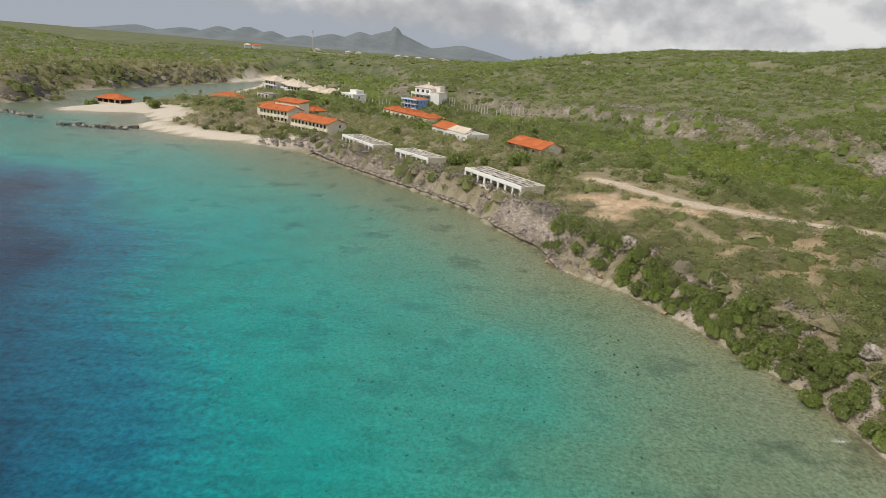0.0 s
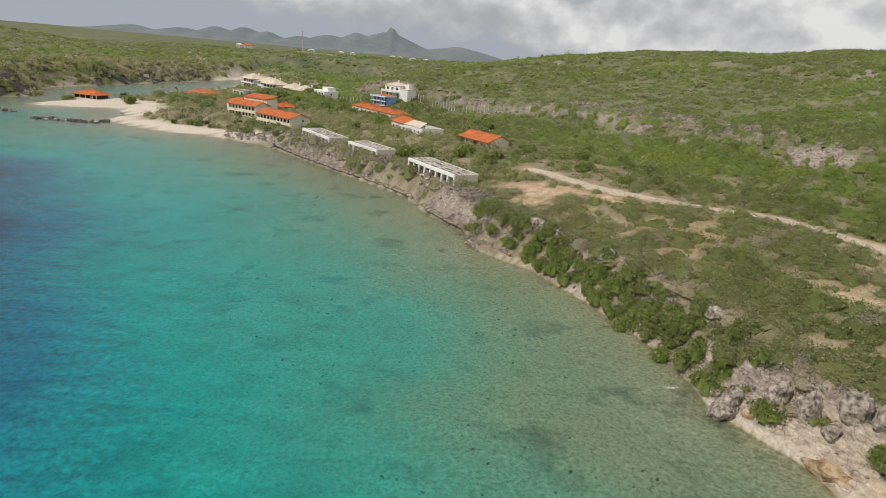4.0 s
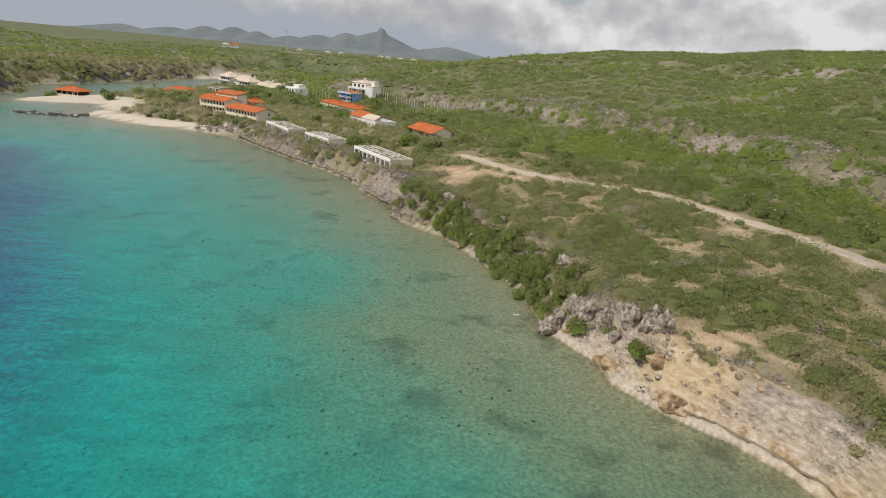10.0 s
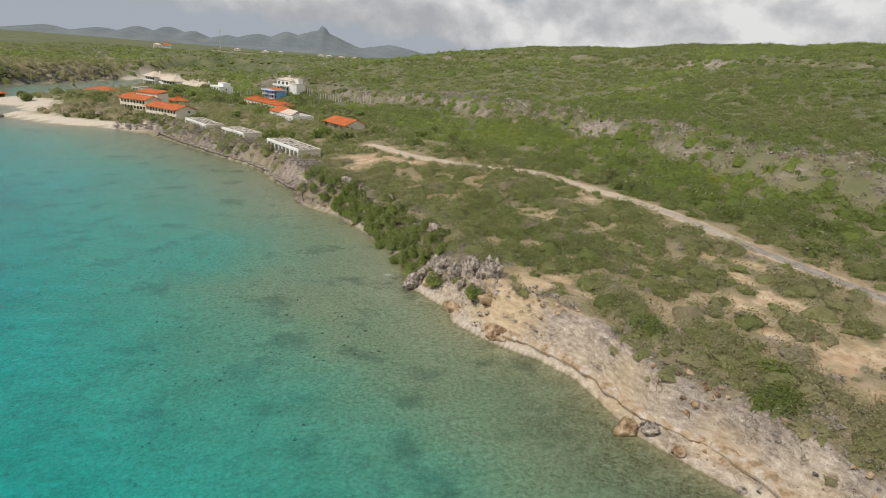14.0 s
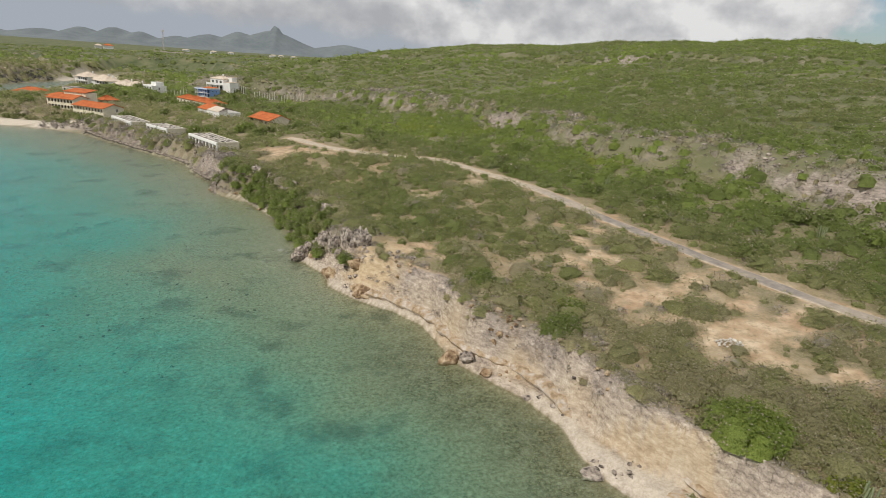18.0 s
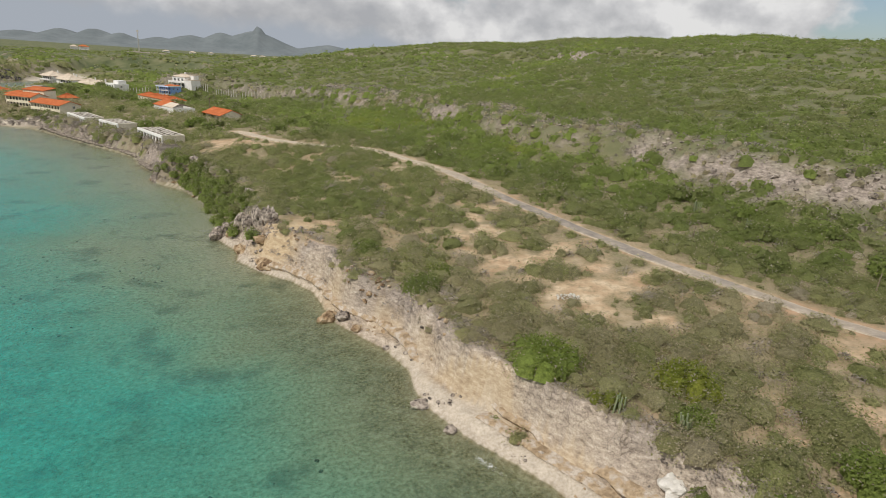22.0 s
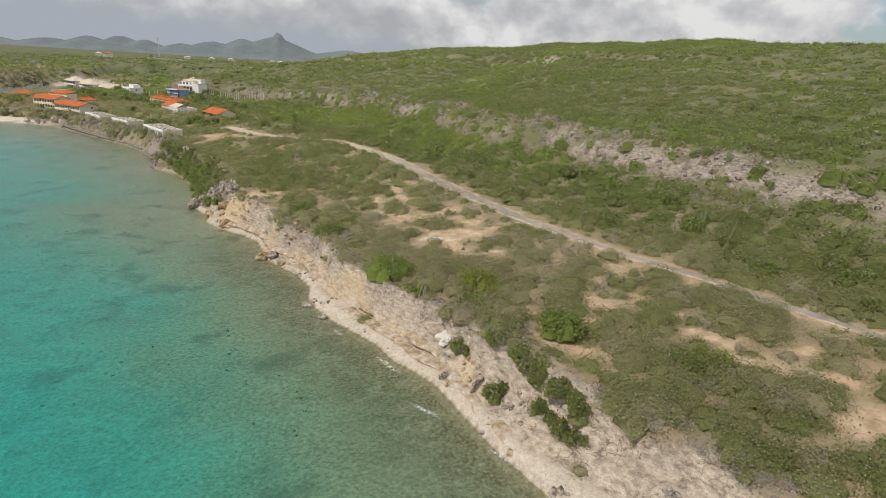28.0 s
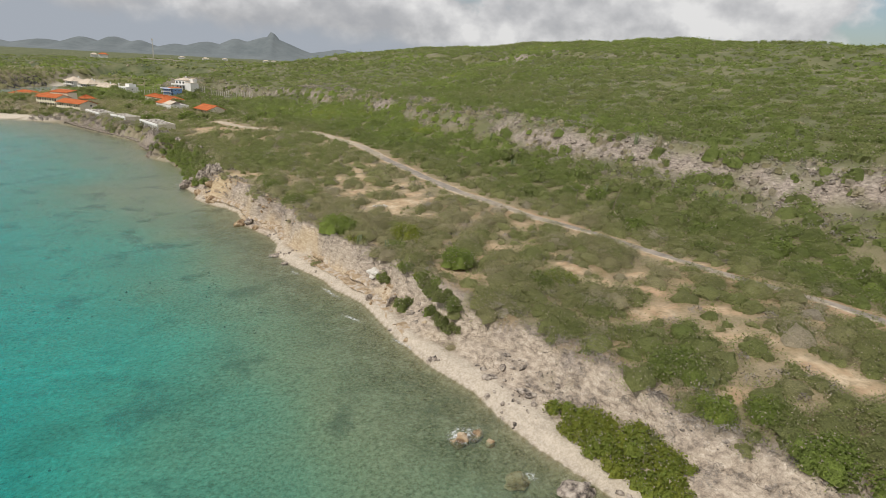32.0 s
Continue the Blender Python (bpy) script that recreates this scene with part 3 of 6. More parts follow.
M_WOOD = surface("weathered_wood", [(0.3, (0.16, 0.12, 0.085)), (0.7, (0.30, 0.25, 0.19))], 1.5, fine=12, bump=0.3)


# ---- mesh helpers ----
def grid_mesh(name, xs, ys, z, mat, attrs):
    nx, ny = len(xs), len(ys)
    gx, gy = np.meshgrid(xs, ys)
    co = np.stack([gx, gy, z], -1).reshape(-1, 3)
    i = np.arange((ny - 1) * nx).reshape(ny - 1, nx)[:, :-1].ravel()
    quads = np.stack([i, i + 1, i + nx + 1, i + nx], 1)
    return array_mesh(name, co, quads, mat, {k: v.ravel() for k, v in attrs.items()}, True)


def array_mesh(name, co, quads, mat, attrs=None, shade=False):
    me = bpy.data.meshes.new(name)
    me.vertices.add(len(co))
    me.vertices.foreach_set("co", np.ascontiguousarray(co, np.float32).ravel())
    k = quads.shape[1]
    me.loops.add(quads.size)
    me.loops.foreach_set("vertex_index", np.ascontiguousarray(quads, np.int32).ravel())
    me.polygons.add(len(quads))
    me.polygons.foreach_set("loop_start", np.arange(0, quads.size, k, dtype=np.int32))
    me.polygons.foreach_set("use_smooth", np.full(len(quads), shade, bool))
    normals = None
    for a, v in (attrs or {}).items():
        if np.ndim(v) == 2:      # foliage: a value and the outward direction of the canopy
            v, normals = v[:, 0], v[:, 1:]
            me.polygons.foreach_set("use_smooth", np.full(len(quads), True, bool))
        at = me.attributes.new(a, "FLOAT", "POINT")
        at.data.foreach_set("value", np.ascontiguousarray(v, np.float32))
    me.materials.append(mat)
    me.update()
    me.validate()
    if normals is not None:
        at = me.attributes.new("custom_normal", "FLOAT_VECTOR", "POINT")
        at.data.foreach_set("vector", np.ascontiguousarray(normals, np.float32).ravel())
    return new(name, me)


def spaced(knots):
    """Coordinates from knots (value, step towards the next)."""
    out = []
    for (a, s), (b, _) in zip(knots, knots[1:]):
        out.append(np.arange(a, b - s * 0.3, s))
    return np.concatenate(out + [[knots[-1][0]]])


# ---- ground, sea bed and water ----
xs = spaced([(-4900, 300), (-1600, 80), (-500, 20), (-230, 6), (-60, 3), (20, 1.3), (48, 0.55), (126, 1.1), (150, 2.2), (230, 4), (330, 9), (520, 40), (1200, 200), (4900, 200)])
ys = spaced([(-4400, 300), (-900, 60), (-260, 8), (-130, 1.5), (-100, 0.55), (60, 1.0), (130, 1.5), (230, 3.5), (340, 6), (620, 20), (1300, 80), (4900, 300)])
gx, gy = np.meshgrid(xs, ys)
gz, gsd, gu = terrain(gx, gy)
road_d = line_distance(gx, gy, ROAD)
slope = np.hypot(np.gradient(gz, ys, axis=0), np.gradient(gz, xs, axis=1))
land = gsd > 0
line_u = gu - (np.interp(gy, [-400, 100, 150, 200, 280, 600], [88, 88, 98, 107, 118, 125]) - 88)
sand_to = np.interp(gy, [205, 222, 245, 270], [5, 9, 16, 26])
sandy = smooth(203, 214, gy) * smooth(sand_to, sand_to * .6, gsd + fbm(gx, gy, 10, 2) * 4) * smooth(-172, -166, gx)
ledge_at = np.interp(shore_y(gy, gsd), SHORE_Y, SHORE_BEACH)
cove = np.interp(gy, [-200, -60, -45, -12, 0, 8, 18, 30, 36, 46, 52, 60, 66, 80, 86, 96, 100, 500], [1, 1, .9, .75, .2, .1, .9, .8, .2, .9, .2, .0, .8, .7, .1, .9, 0, 0])
shore_sand = smooth(1.0, 0.6, gsd / np.where(gy < 40, ledge_at * .9 + .2, 1.6) + fbm(gx, gy, 3, 3) * 0.5) * smooth(0.25, 0.6, cove + fbm(gx, gy, 6, 2) * .35)
flat_u = gsd / ledge_at + fbm(gx, gy, 5, 3) * .3
flats = smooth(-42, -37, gy) * smooth(-11, -15, gy) * smooth(.55, .65, flat_u) * smooth(1.02, .92, flat_u)
ochre = smooth(40, 30, gy) * smooth(-66, -50, gy) * smooth(1.8, .6, abs(gsd - ledge_at + .3 + fbm(gx, gy, 4, 3) * 1.4)) * smooth(-0.3, 0.3, fbm(gx, gy, 11, 2)) * .6
ochre = np.maximum(ochre, smooth(9, 3, np.hypot(gx - 64, gy - 30)) * smooth(1, 2, gz) * .8)
ochre = np.maximum(ochre, flats * .55)
gbrow = brow_at(gy, gsd)
foot = np.where(gy < 52, gbrow + 1.0, np.interp(gy, [52, 60, 95, 104, 200, 215, 700], [7, 7, 7, 4.6, 5, 4, 3]))
cliffs = smooth(1.15, 0.7, gsd / foot + fbm(gx, gy, 5, 3) * 0.45)
crag_band = smooth(7, 1.5, abs(line_u - 91 + fbm(gx, gy, 25, 2) * 9)) * smooth(-0.28, 0.22, fbm(gx, gy, 22, 3) + np.interp(gy, [-80, 30, 60, 120, 250, 400], [.12, .08, -.12, -.06, -.14, -.4])) * .7
upper = smooth(10, 2, abs(gu - 232 + fbm(gx, gy, 40, 2) * 14)) * smooth(0.0, 0.3, fbm(gx, gy, 35, 3)) * 0.8
far_bank = smooth(-168, -178, gx) * smooth(16, 6, gsd + fbm(gx, gy, 25, 3) * 9) * smooth(-.2, .2, fbm(gx, gy, 60, 2) + .15)
overgrown = smooth(50, 58, gy) * smooth(200, 190, gy) * smooth(-.25, .2, fbm(gx + 40, gy, 8, 3)) * .85
rocky = np.clip((far_bank + smooth(0.75, 1.3, slope + fbm(gx, gy, 6, 3) * 0.3) + cliffs) * (1 - overgrown) + crag_band + upper, 0, 1) * land * (1 - np.exp(-((gx - 0) / 24) ** 2 - ((gy - 297) / 22) ** 2))
brow = gbrow - 1.2
weathered = np.clip(np.maximum(smooth(-.6, 1.8, gsd - brow + fbm(gx, gy, 5, 3) * 2.2), smooth(40, 52, gy)) - .35 * smooth(.0, .5, fbm(gx, gy, 3.5, 2)), 0, 1)
reef_flat = smooth(26, 8, gy) * smooth(-.3, -1.4, gsd) * smooth(-16, -6, gsd + fbm(gx, gy, 9, 3) * 6)
# second term of the dark mask paints notch shade along the waterline
ground = grid_mesh("ground", xs, ys, gz, M_GROUND, {
    "bare": np.maximum(np.maximum(bare(gx, gy), thin_soil(gx, gy, gsd)), smooth(2.6, 1.5, road_d + fbm(gx, gy, 3, 2) * 1.0)) * land,
    "sand": np.maximum(sandy, shore_sand * .6) * land, "rock": rocky, "ochre": ochre * land, "weathered": weathered, "wooded": np.clip(smooth(420, 800, gy) + smooth(-200, -300, gx) + smooth(300, 420, gx) + .8 * smooth(62, 92, gu), 0, 1), "bank_dark_notch_shade": np.clip(far_bank * 1.4 + .65 * smooth(96, 102, gy) * smooth(207, 202, gy) * smooth(1.5, .5, gsd + fbm(gx, gy, 3, 2) * .6), 0, 1), "bed": smooth(0.0, -0.6, gsd), "weed": reef_flat})
_flat = ((rocky > 0.35) & (gy > 34))[:-1, :-1].ravel() & (gsd > 0)[:-1, :-1].ravel()
ground.data.polygons.foreach_set("use_smooth", ~_flat)
tagged(ground, "dry scrubland, limestone cliffs, beach and sea bed", "ground", kind="structure")

wx = spaced([(-4900, 400), (-900, 60), (-240, 8), (-60, 4), (20, 2), (130, 6), (220, 60), (600, 400), (4900, 400)])
wy = spaced([(-4900, 400), (-800, 60), (-160, 4), (-100, 2), (130, 4), (330, 10), (620, 100), (1400, 500), (4900, 500)])
hx, hy = np.meshgrid(wx, wy)
hz, hsd, _ = terrain(hx, hy)
water = grid_mesh("water", wx, wy, np.zeros_like(hx), M_WATER, {"depth": np.clip(-hz / 10.0, 0, 1)})
tagged(water, "clear turquoise sea turning deep blue offshore", "water", kind="structure")


def ground_z(x, y):
    z, _, _ = terrain(np.array([x], float), np.array([y], float))
    return float(z[0])


# ---- scrub ----
def tufts(centres, radius, height, count, leaf, tone, rs, lift=0.2, up=0.9, slim=0.55, core=0):
    """Leaf blades (triangles) in uneven domes round a lumpy inner canopy of core sides: centres (n,3), one radius, height and tone each."""
    n = len(centres)
    who = np.repeat(np.arange(n), count)     # count: one number, or one for each shrub
    N = len(who)
    th = rs.rand(N) * 2 * math.pi
    cz = rs.rand(N) ** 0.75
    flat = np.sqrt(np.clip(1 - cz ** 2, 0, 1))
    ex = rs.rand(N)
    rr = flat * (0.56 + 0.74 * ex)
    lob = 1 + 0.22 * np.sin(th * 3 + who * 1.7) + 0.14 * np.sin(th * 5 - who * 2.3)
    p = np.stack([np.cos(th) * rr * lob * radius[who], np.sin(th) * rr * lob * radius[who], (lift + (1 - lift) * cz * (0.7 + 0.55 * rs.rand(N)) * (1.1 - .35 * ex * flat)) * height[who]], 1)
    p += centres[who]
    out = np.stack([np.cos(th) * flat / radius[who], np.sin(th) * flat / radius[who], (cz + .5) / height[who]], 1)
    out /= np.linalg.norm(out, axis=1)[:, None]
    nrm = rs.randn(N, 3) * .8 + out * up
    nrm[:, 2] += up * .4
    nrm /= np.linalg.norm(nrm, axis=1)[:, None]
    a = np.cross(nrm, rs.randn(N, 3))
    a /= np.linalg.norm(a, axis=1)[:, None] + 1e-9
    b = np.cross(nrm, a)
    size = (leaf[who] if np.ndim(leaf) else leaf) * (0.6 + 0.8 * rs.rand(N))
    a, b = a * size[:, None], b * (size * slim)[:, None]
    co = np.stack([p - a, p + a * 0.5 - b * 1.3, p + a * 0.7 + b * 1.3], 1).reshape(-1, 3)
    nrm = np.where((np.sum(nrm * out, 1) < 0)[:, None], nrm * .2, nrm) * .55 + out
    nrm /= np.linalg.norm(nrm, axis=1)[:, None]
    own = np.where(rs.rand(N) < .07, .04, np.clip(tone[who] + rs.randn(N) * .05, 0, 1))     # a few pale blades: dry twig ends, and leaf glints put into the tone
    t = np.concatenate([np.repeat(own, 3)[:, None], np.repeat(nrm, 3, 0)], 1)
    q = np.arange(N * 3).reshape(-1, 3)
    # the blades face outwards
    face = np.cross(co[1::3] - co[::3], co[2::3] - co[::3])
    turned = np.sum(face * nrm, 1) < 0
    q[turned] = q[turned][:, ::-1]
    if core:
        wide, tall = (.46, .5) if core > 7 else (.5, .56)
        rings = ((1.0, 0.0), (0.86, 0.5), (0.5, 0.86)) if core > 7 else ((1.0, -0.55), (0.72, 0.62))
        m = len(rings) * core + 1
        ang = np.arange(core) * 2 * math.pi / core
        verts, norms = [], []
        for fr, fz in rings:
            A = ang[None] + rs.rand(n, 1) * .5
            lb = 1 + 0.22 * np.sin(A * 3 + np.arange(n)[:, None] * 1.7) + 0.14 * np.sin(A * 5 - np.arange(n)[:, None] * 2.3)
            R = fr * lb * (wide + .3 * rs.rand(n, core)) * radius[:, None]
            Z = (fz * (tall + .35 * rs.rand(n, core))) * height[:, None]
            verts.append(np.stack([np.cos(A) * R, np.sin(A) * R, Z], -1))
            norms.append(np.stack([np.cos(A) * fr / radius[:, None], np.sin(A) * fr / radius[:, None], (max(fz, 0) + .6) / height[:, None] + 0 * A], -1))
        verts.append(np.stack([0 * radius, 0 * radius, height * (tall + .16)], 1)[:, None])
        norms.append(np.tile(np.array([0, 0, 1.0]), (n, 1, 1)))
        cv = (np.concatenate(verts, 1) + centres[:, None]).reshape(-1, 3)
        cn = np.concatenate(norms, 1).reshape(-1, 3)
        cn /= np.linalg.norm(cn, axis=1)[:, None]
        tri = []
        for k in range(len(rings)):
            for e in range(core):
                a0, a1 = k * core + e, k * core + (e + 1) % core
                if k + 1 < len(rings):
                    tri += [(a0, a1, a1 + core), (a0, a1 + core, a0 + core)]
                else:
                    tri.append((a0, a1, m - 1))
        cq = (np.array(tri)[None] + np.arange(n)[:, None, None] * m).reshape(-1, 3) + len(co)
        co, q = np.concatenate([co, cv]), np.concatenate([q, cq])
        t = np.concatenate([t, np.concatenate([np.repeat(tone, m)[:, None], cn], 1)])
    return co, q, t


def join(parts):
    cos, qs, ts, off = [], [], [], 0
    for co, q, t in parts:
        cos.append(co), qs.append(q + off), ts.append(t)
        off += len(co)
    return np.concatenate(cos), np.concatenate(qs), np.concatenate(ts)


KEEP_OUT = []   # x, y, half length, half width, turn: footprints of buildings


def scatter(x0, x1, y0, y1, step, rs):
    n = int((x1 - x0) * (y1 - y0) / step ** 2)
    x, y = x0 + rs.rand(n) * (x1 - x0), y0 + rs.rand(n) * (y1 - y0)
    z, sd, u = terrain(x, y)
    return x, y, z, sd, u


def free_of_buildings(x, y):
    ok = np.ones(len(x), bool)
    for cx, cy, a, b, turn in KEEP_OUT:
        c, s = math.cos(radians(turn)), math.sin(radians(turn))
        dx, dy = x - cx, y - cy
        ok &= ~((abs(dx * c + dy * s) < a) & (abs(-dx * s + dy * c) < b))
    return ok

# ---- road ----
def ribbon(name, pts, half, mat, lift):
    d = [0.0]
    for (ax, ay), (bx, by) in zip(pts, pts[1:]):
        d.append(d[-1] + math.hypot(bx - ax, by - ay))
    s = np.arange(0, d[-1], 1.5)
    px, py = np.interp(s, d, [p[0] for p in pts]), np.interp(s, d, [p[1] for p in pts])
    k = np.ones(9) / 9
    px = np.convolve(np.pad(px, 4, mode="edge"), k, "valid")
    py = np.convolve(np.pad(py, 4, mode="edge"), k, "valid")
    tx, ty = np.gradient(px), np.gradient(py)
    ln = np.hypot(tx, ty)
    nx, ny = -ty / ln, tx / ln
    rows, verge = [], []
    steps = np.linspace(-1, 1, 11)
    for w in steps:
        hw = half * (1 + 0.16 * fbm(px, py, 5, 2)) * np.interp(py, [-60, -30, 0, 140, 200], [.6, .7, .95, 1, .8]) * w
        x, y = px + nx * hw, py + ny * hw
        z, _, _ = terrain(x, y)
        rows.append(np.stack([x, y, z + lift * (1 - 0.9 * abs(w) ** 4)], 1))
        dusty = smooth(40, 75, py) * .8 + .35 * smooth(.1, .4, fbm(px, py, 9, 2))
        verge.append(np.maximum(smooth(.7, .95, abs(w) + fbm(x, y, 2.5, 3) * .3), np.clip(dusty, 0, 1)))
    co = np.stack(rows, 1)
    n, m = len(s), len(steps)
    i = (np.arange(n - 1)[:, None] * m + np.arange(m - 1)[None]).ravel()
    return array_mesh(name, co.reshape(-1, 3), np.stack([i, i + 1, i + m + 1, i + m], 1), mat, {"verge": np.stack(verge, 1).ravel()}, True)


road = tagged(ribbon("road", ROAD, 1.6, M_ROAD, 0.16), "worn grey coast road with pale crumbled verges", "road", kind="structure")

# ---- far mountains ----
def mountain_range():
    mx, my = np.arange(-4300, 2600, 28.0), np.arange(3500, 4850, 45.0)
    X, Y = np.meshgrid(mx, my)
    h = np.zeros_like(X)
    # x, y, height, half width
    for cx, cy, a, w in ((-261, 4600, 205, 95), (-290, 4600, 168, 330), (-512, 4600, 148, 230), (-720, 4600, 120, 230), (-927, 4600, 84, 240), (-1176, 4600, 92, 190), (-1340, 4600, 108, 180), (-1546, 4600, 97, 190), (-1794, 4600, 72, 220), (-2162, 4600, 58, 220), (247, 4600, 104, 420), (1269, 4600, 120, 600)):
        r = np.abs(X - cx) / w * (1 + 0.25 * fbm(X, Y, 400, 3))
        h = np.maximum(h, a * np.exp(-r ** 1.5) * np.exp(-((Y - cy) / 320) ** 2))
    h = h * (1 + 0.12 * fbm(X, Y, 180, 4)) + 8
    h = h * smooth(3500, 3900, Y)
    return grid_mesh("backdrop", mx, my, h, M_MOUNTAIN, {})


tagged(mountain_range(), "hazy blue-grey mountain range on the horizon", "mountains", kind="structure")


def part(name, bm, mat, parent, label=""):
    me = bpy.data.meshes.new(name)
    bm.to_mesh(me)
    bm.free()
    me.materials.append(mat)
    ob = new(name, me)
    ob.parent = parent
    return tagged(ob, label) if label else ob


def box_bm(sx, sy, sz, at=(0, 0, 0), bevel=0.0):
    """A box standing on at, sizes full."""
    bm = bmesh.new()
    bmesh.ops.create_cube(bm, size=1.0)
    bmesh.ops.transform(bm, matrix=Matrix.Translation((at[0], at[1], at[2] + sz / 2)) @ Matrix.Diagonal((sx, sy, sz, 1)), verts=bm.verts)
    if bevel:
        bmesh.ops.bevel(bm, geom=bm.edges[:], offset=bevel, segments=1, affect="EDGES")
    return bm


def base(name, x, y, turn, label, category, group="", z=None):
    ob = new(name)
    ob.matrix_world = pose(x, y, ground_z(x, y) if z is None else z, 0, 0, turn)
    return tagged(ob, label, category, group)

# ---- buildings ----
M_PALE = surface("bleached_concrete", [(0.3, (0.48, 0.45, 0.40)), (0.7, (0.68, 0.65, 0.60))], 0.7, fine=5, bump=0.2)
M_CREAM = surface("pale_cream_paint", [(0.3, (0.70, 0.64, 0.48)), (0.7, (0.80, 0.74, 0.58))], 0.5, fine=4, bump=0.1)
M_PALEBLUE = surface("pale_blue_paint", [(0.3, (0.42, 0.52, 0.72)), (0.7, (0.55, 0.64, 0.80))], 0.4, fine=4, bump=0.1)
def cells_bm(cells):
    """Boxes (x0, x1, y0, y1, z0, z1) in one bmesh."""
    bm = bmesh.new()
    for x0, x1, y0, y1, z0, z1 in cells:
        v = [bm.verts.new(c) for c in ((x0, y0, z0), (x1, y0, z0), (x1, y1, z0), (x0, y1, z0), (x0, y0, z1), (x1, y0, z1), (x1, y1, z1), (x0, y1, z1))]
        for f in ((3, 2, 1, 0), (4, 5, 6, 7), (0, 1, 5, 4), (1, 2, 6, 5), (2, 3, 7, 6), (3, 0, 4, 7)):
            bm.faces.new([v[k] for k in f])
    return bm


def wall_bm(x0, y0, x1, y1, z0, z1, thick, holes=()):
    """An upright wall from (x0, y0) to (x1, y1) with openings (from, to, sill, head) measured along it."""
    L = math.hypot(x1 - x0, y1 - y0)
    cx = sorted({0.0, L, *[v for h in holes for v in h[:2]]})
    cz = sorted({z0, z1, *[v for h in holes for v in h[2:]]})
    cells = []
    for a, b in zip(cx, cx[1:]):
        for c, d in zip(cz, cz[1:]):
            mx, mz = (a + b) / 2, (c + d) / 2
            if not any(h[0] < mx < h[1] and h[2] < mz < h[3] for h in holes):
                cells.append((a, b, -thick / 2, thick / 2, c, d))
    bm = cells_bm(cells)
    m = Matrix.Translation((x0, y0, 0)) @ Matrix.Rotation(math.atan2(y1 - y0, x1 - x0), 4, "Z")
    bmesh.ops.transform(bm, matrix=m, verts=bm.verts)
    return bm


def slope_bm(corners, thick, ribs=0):
    """A roof slope: eave left, eave right, ridge right, ridge left; with rounded tile rolls down the slope."""
    a, b, c, d = (Vector(p) for p in corners)
    n = (b - a).cross(d - a).normalized()
    if n.z < 0:
        n = -n
    bm = bmesh.new()
    k = max(1, ribs * 2)
    top, bot = [], []
    for i in range(k + 1):
        t = i / k
        up = n * (thick + (0.09 if ribs and i % 2 else 0.0))
        top.append((bm.verts.new(a.lerp(b, t) + up), bm.verts.new(d.lerp(c, t) + up)))
        bot.append((bm.verts.new(a.lerp(b, t)), bm.verts.new(d.lerp(c, t))))
    for i in range(k):
        bm.faces.new((top[i][0], top[i + 1][0], top[i + 1][1], top[i][1]))
        bm.faces.new((bot[i][1], bot[i + 1][1], bot[i + 1][0], bot[i][0]))
        bm.faces.new((bot[i][0], bot[i + 1][0], top[i + 1][0], top[i][0]))
        bm.faces.new((top[i][1], top[i + 1][1], bot[i + 1][1], bot[i][1]))
    bm.faces.new((bot[0][0], top[0][0], top[0][1], bot[0][1]))
    bm.faces.new((bot[k][1], top[k][1], top[k][0], bot[k][0]))
    bmesh.ops.remove_doubles(bm, verts=bm.verts, dist=1e-4)
    return bm


def gable_roof(h, x0, x1, y0, y1, z, rise, mat, over=0.5, ribs=14, wall=None):
    ym = (y0 + y1) / 2
    part("roof_slope", slope_bm([(x0 - over, y0 - over, z - .1), (x1 + over, y0 - over, z - .1), (x1 + over, ym, z + rise), (x0 - over, ym, z + rise)], .16, ribs), mat, h)
    part("roof_slope", slope_bm([(x1 + over, y1 + over, z - .1), (x0 - over, y1 + over, z - .1), (x0 - over, ym, z + rise), (x1 + over, ym, z + rise)], .16, ribs), mat, h)
    part("ridge_cap", cells_bm([(x0 - over, x1 + over, ym - .16, ym + .16, z + rise + .1, z + rise + .28)]), mat, h)
    if wall:
        for x in (x0, x1):
            bm = bmesh.new()
            for s in (-.12, .12):
                bm.faces.new([bm.verts.new((x + s, y0, z)), bm.verts.new((x + s, y1, z)), bm.verts.new((x + s, ym, z + rise))])
            bm.verts.ensure_lookup_table()
            for i, j in ((0, 1), (1, 2), (2, 0)):
                bm.faces.new((bm.verts[i], bm.verts[j], bm.verts[j + 3], bm.verts[i + 3]))
            part("gable", bm, wall, h)


def hip_roof(h, x0, x1, y0, y1, z, rise, mat, over=0.5, ribs=8):
    x0, x1, y0, y1 = x0 - over, x1 + over, y0 - over, y1 + over
    ym, k = (y0 + y1) / 2, min((y1 - y0) / 2, (x1 - x0) / 2 - 0.3)
    ra, rb = (x0 + k, ym, z + rise), (x1 - k, ym, z + rise)
    part("roof_slope", slope_bm([(x0, y0, z), (x1, y0, z), rb, ra], .15, ribs), mat, h)
    part("roof_slope", slope_bm([(x1, y1, z), (x0, y1, z), ra, rb], .15, ribs), mat, h)
    part("roof_slope", slope_bm([(x0, y1, z), (x0, y0, z), ra, (ra[0] + .02, ra[1], ra[2])], .15, ribs), mat, h)
    part("roof_slope", slope_bm([(x1, y0, z), (x1, y1, z), rb, (rb[0] - .02, rb[1], rb[2])], .15, ribs), mat, h)
    part("ridge_cap", cells_bm([(ra[0], rb[0], ym - .15, ym + .15, z + rise + .08, z + rise + .26)]), mat, h)


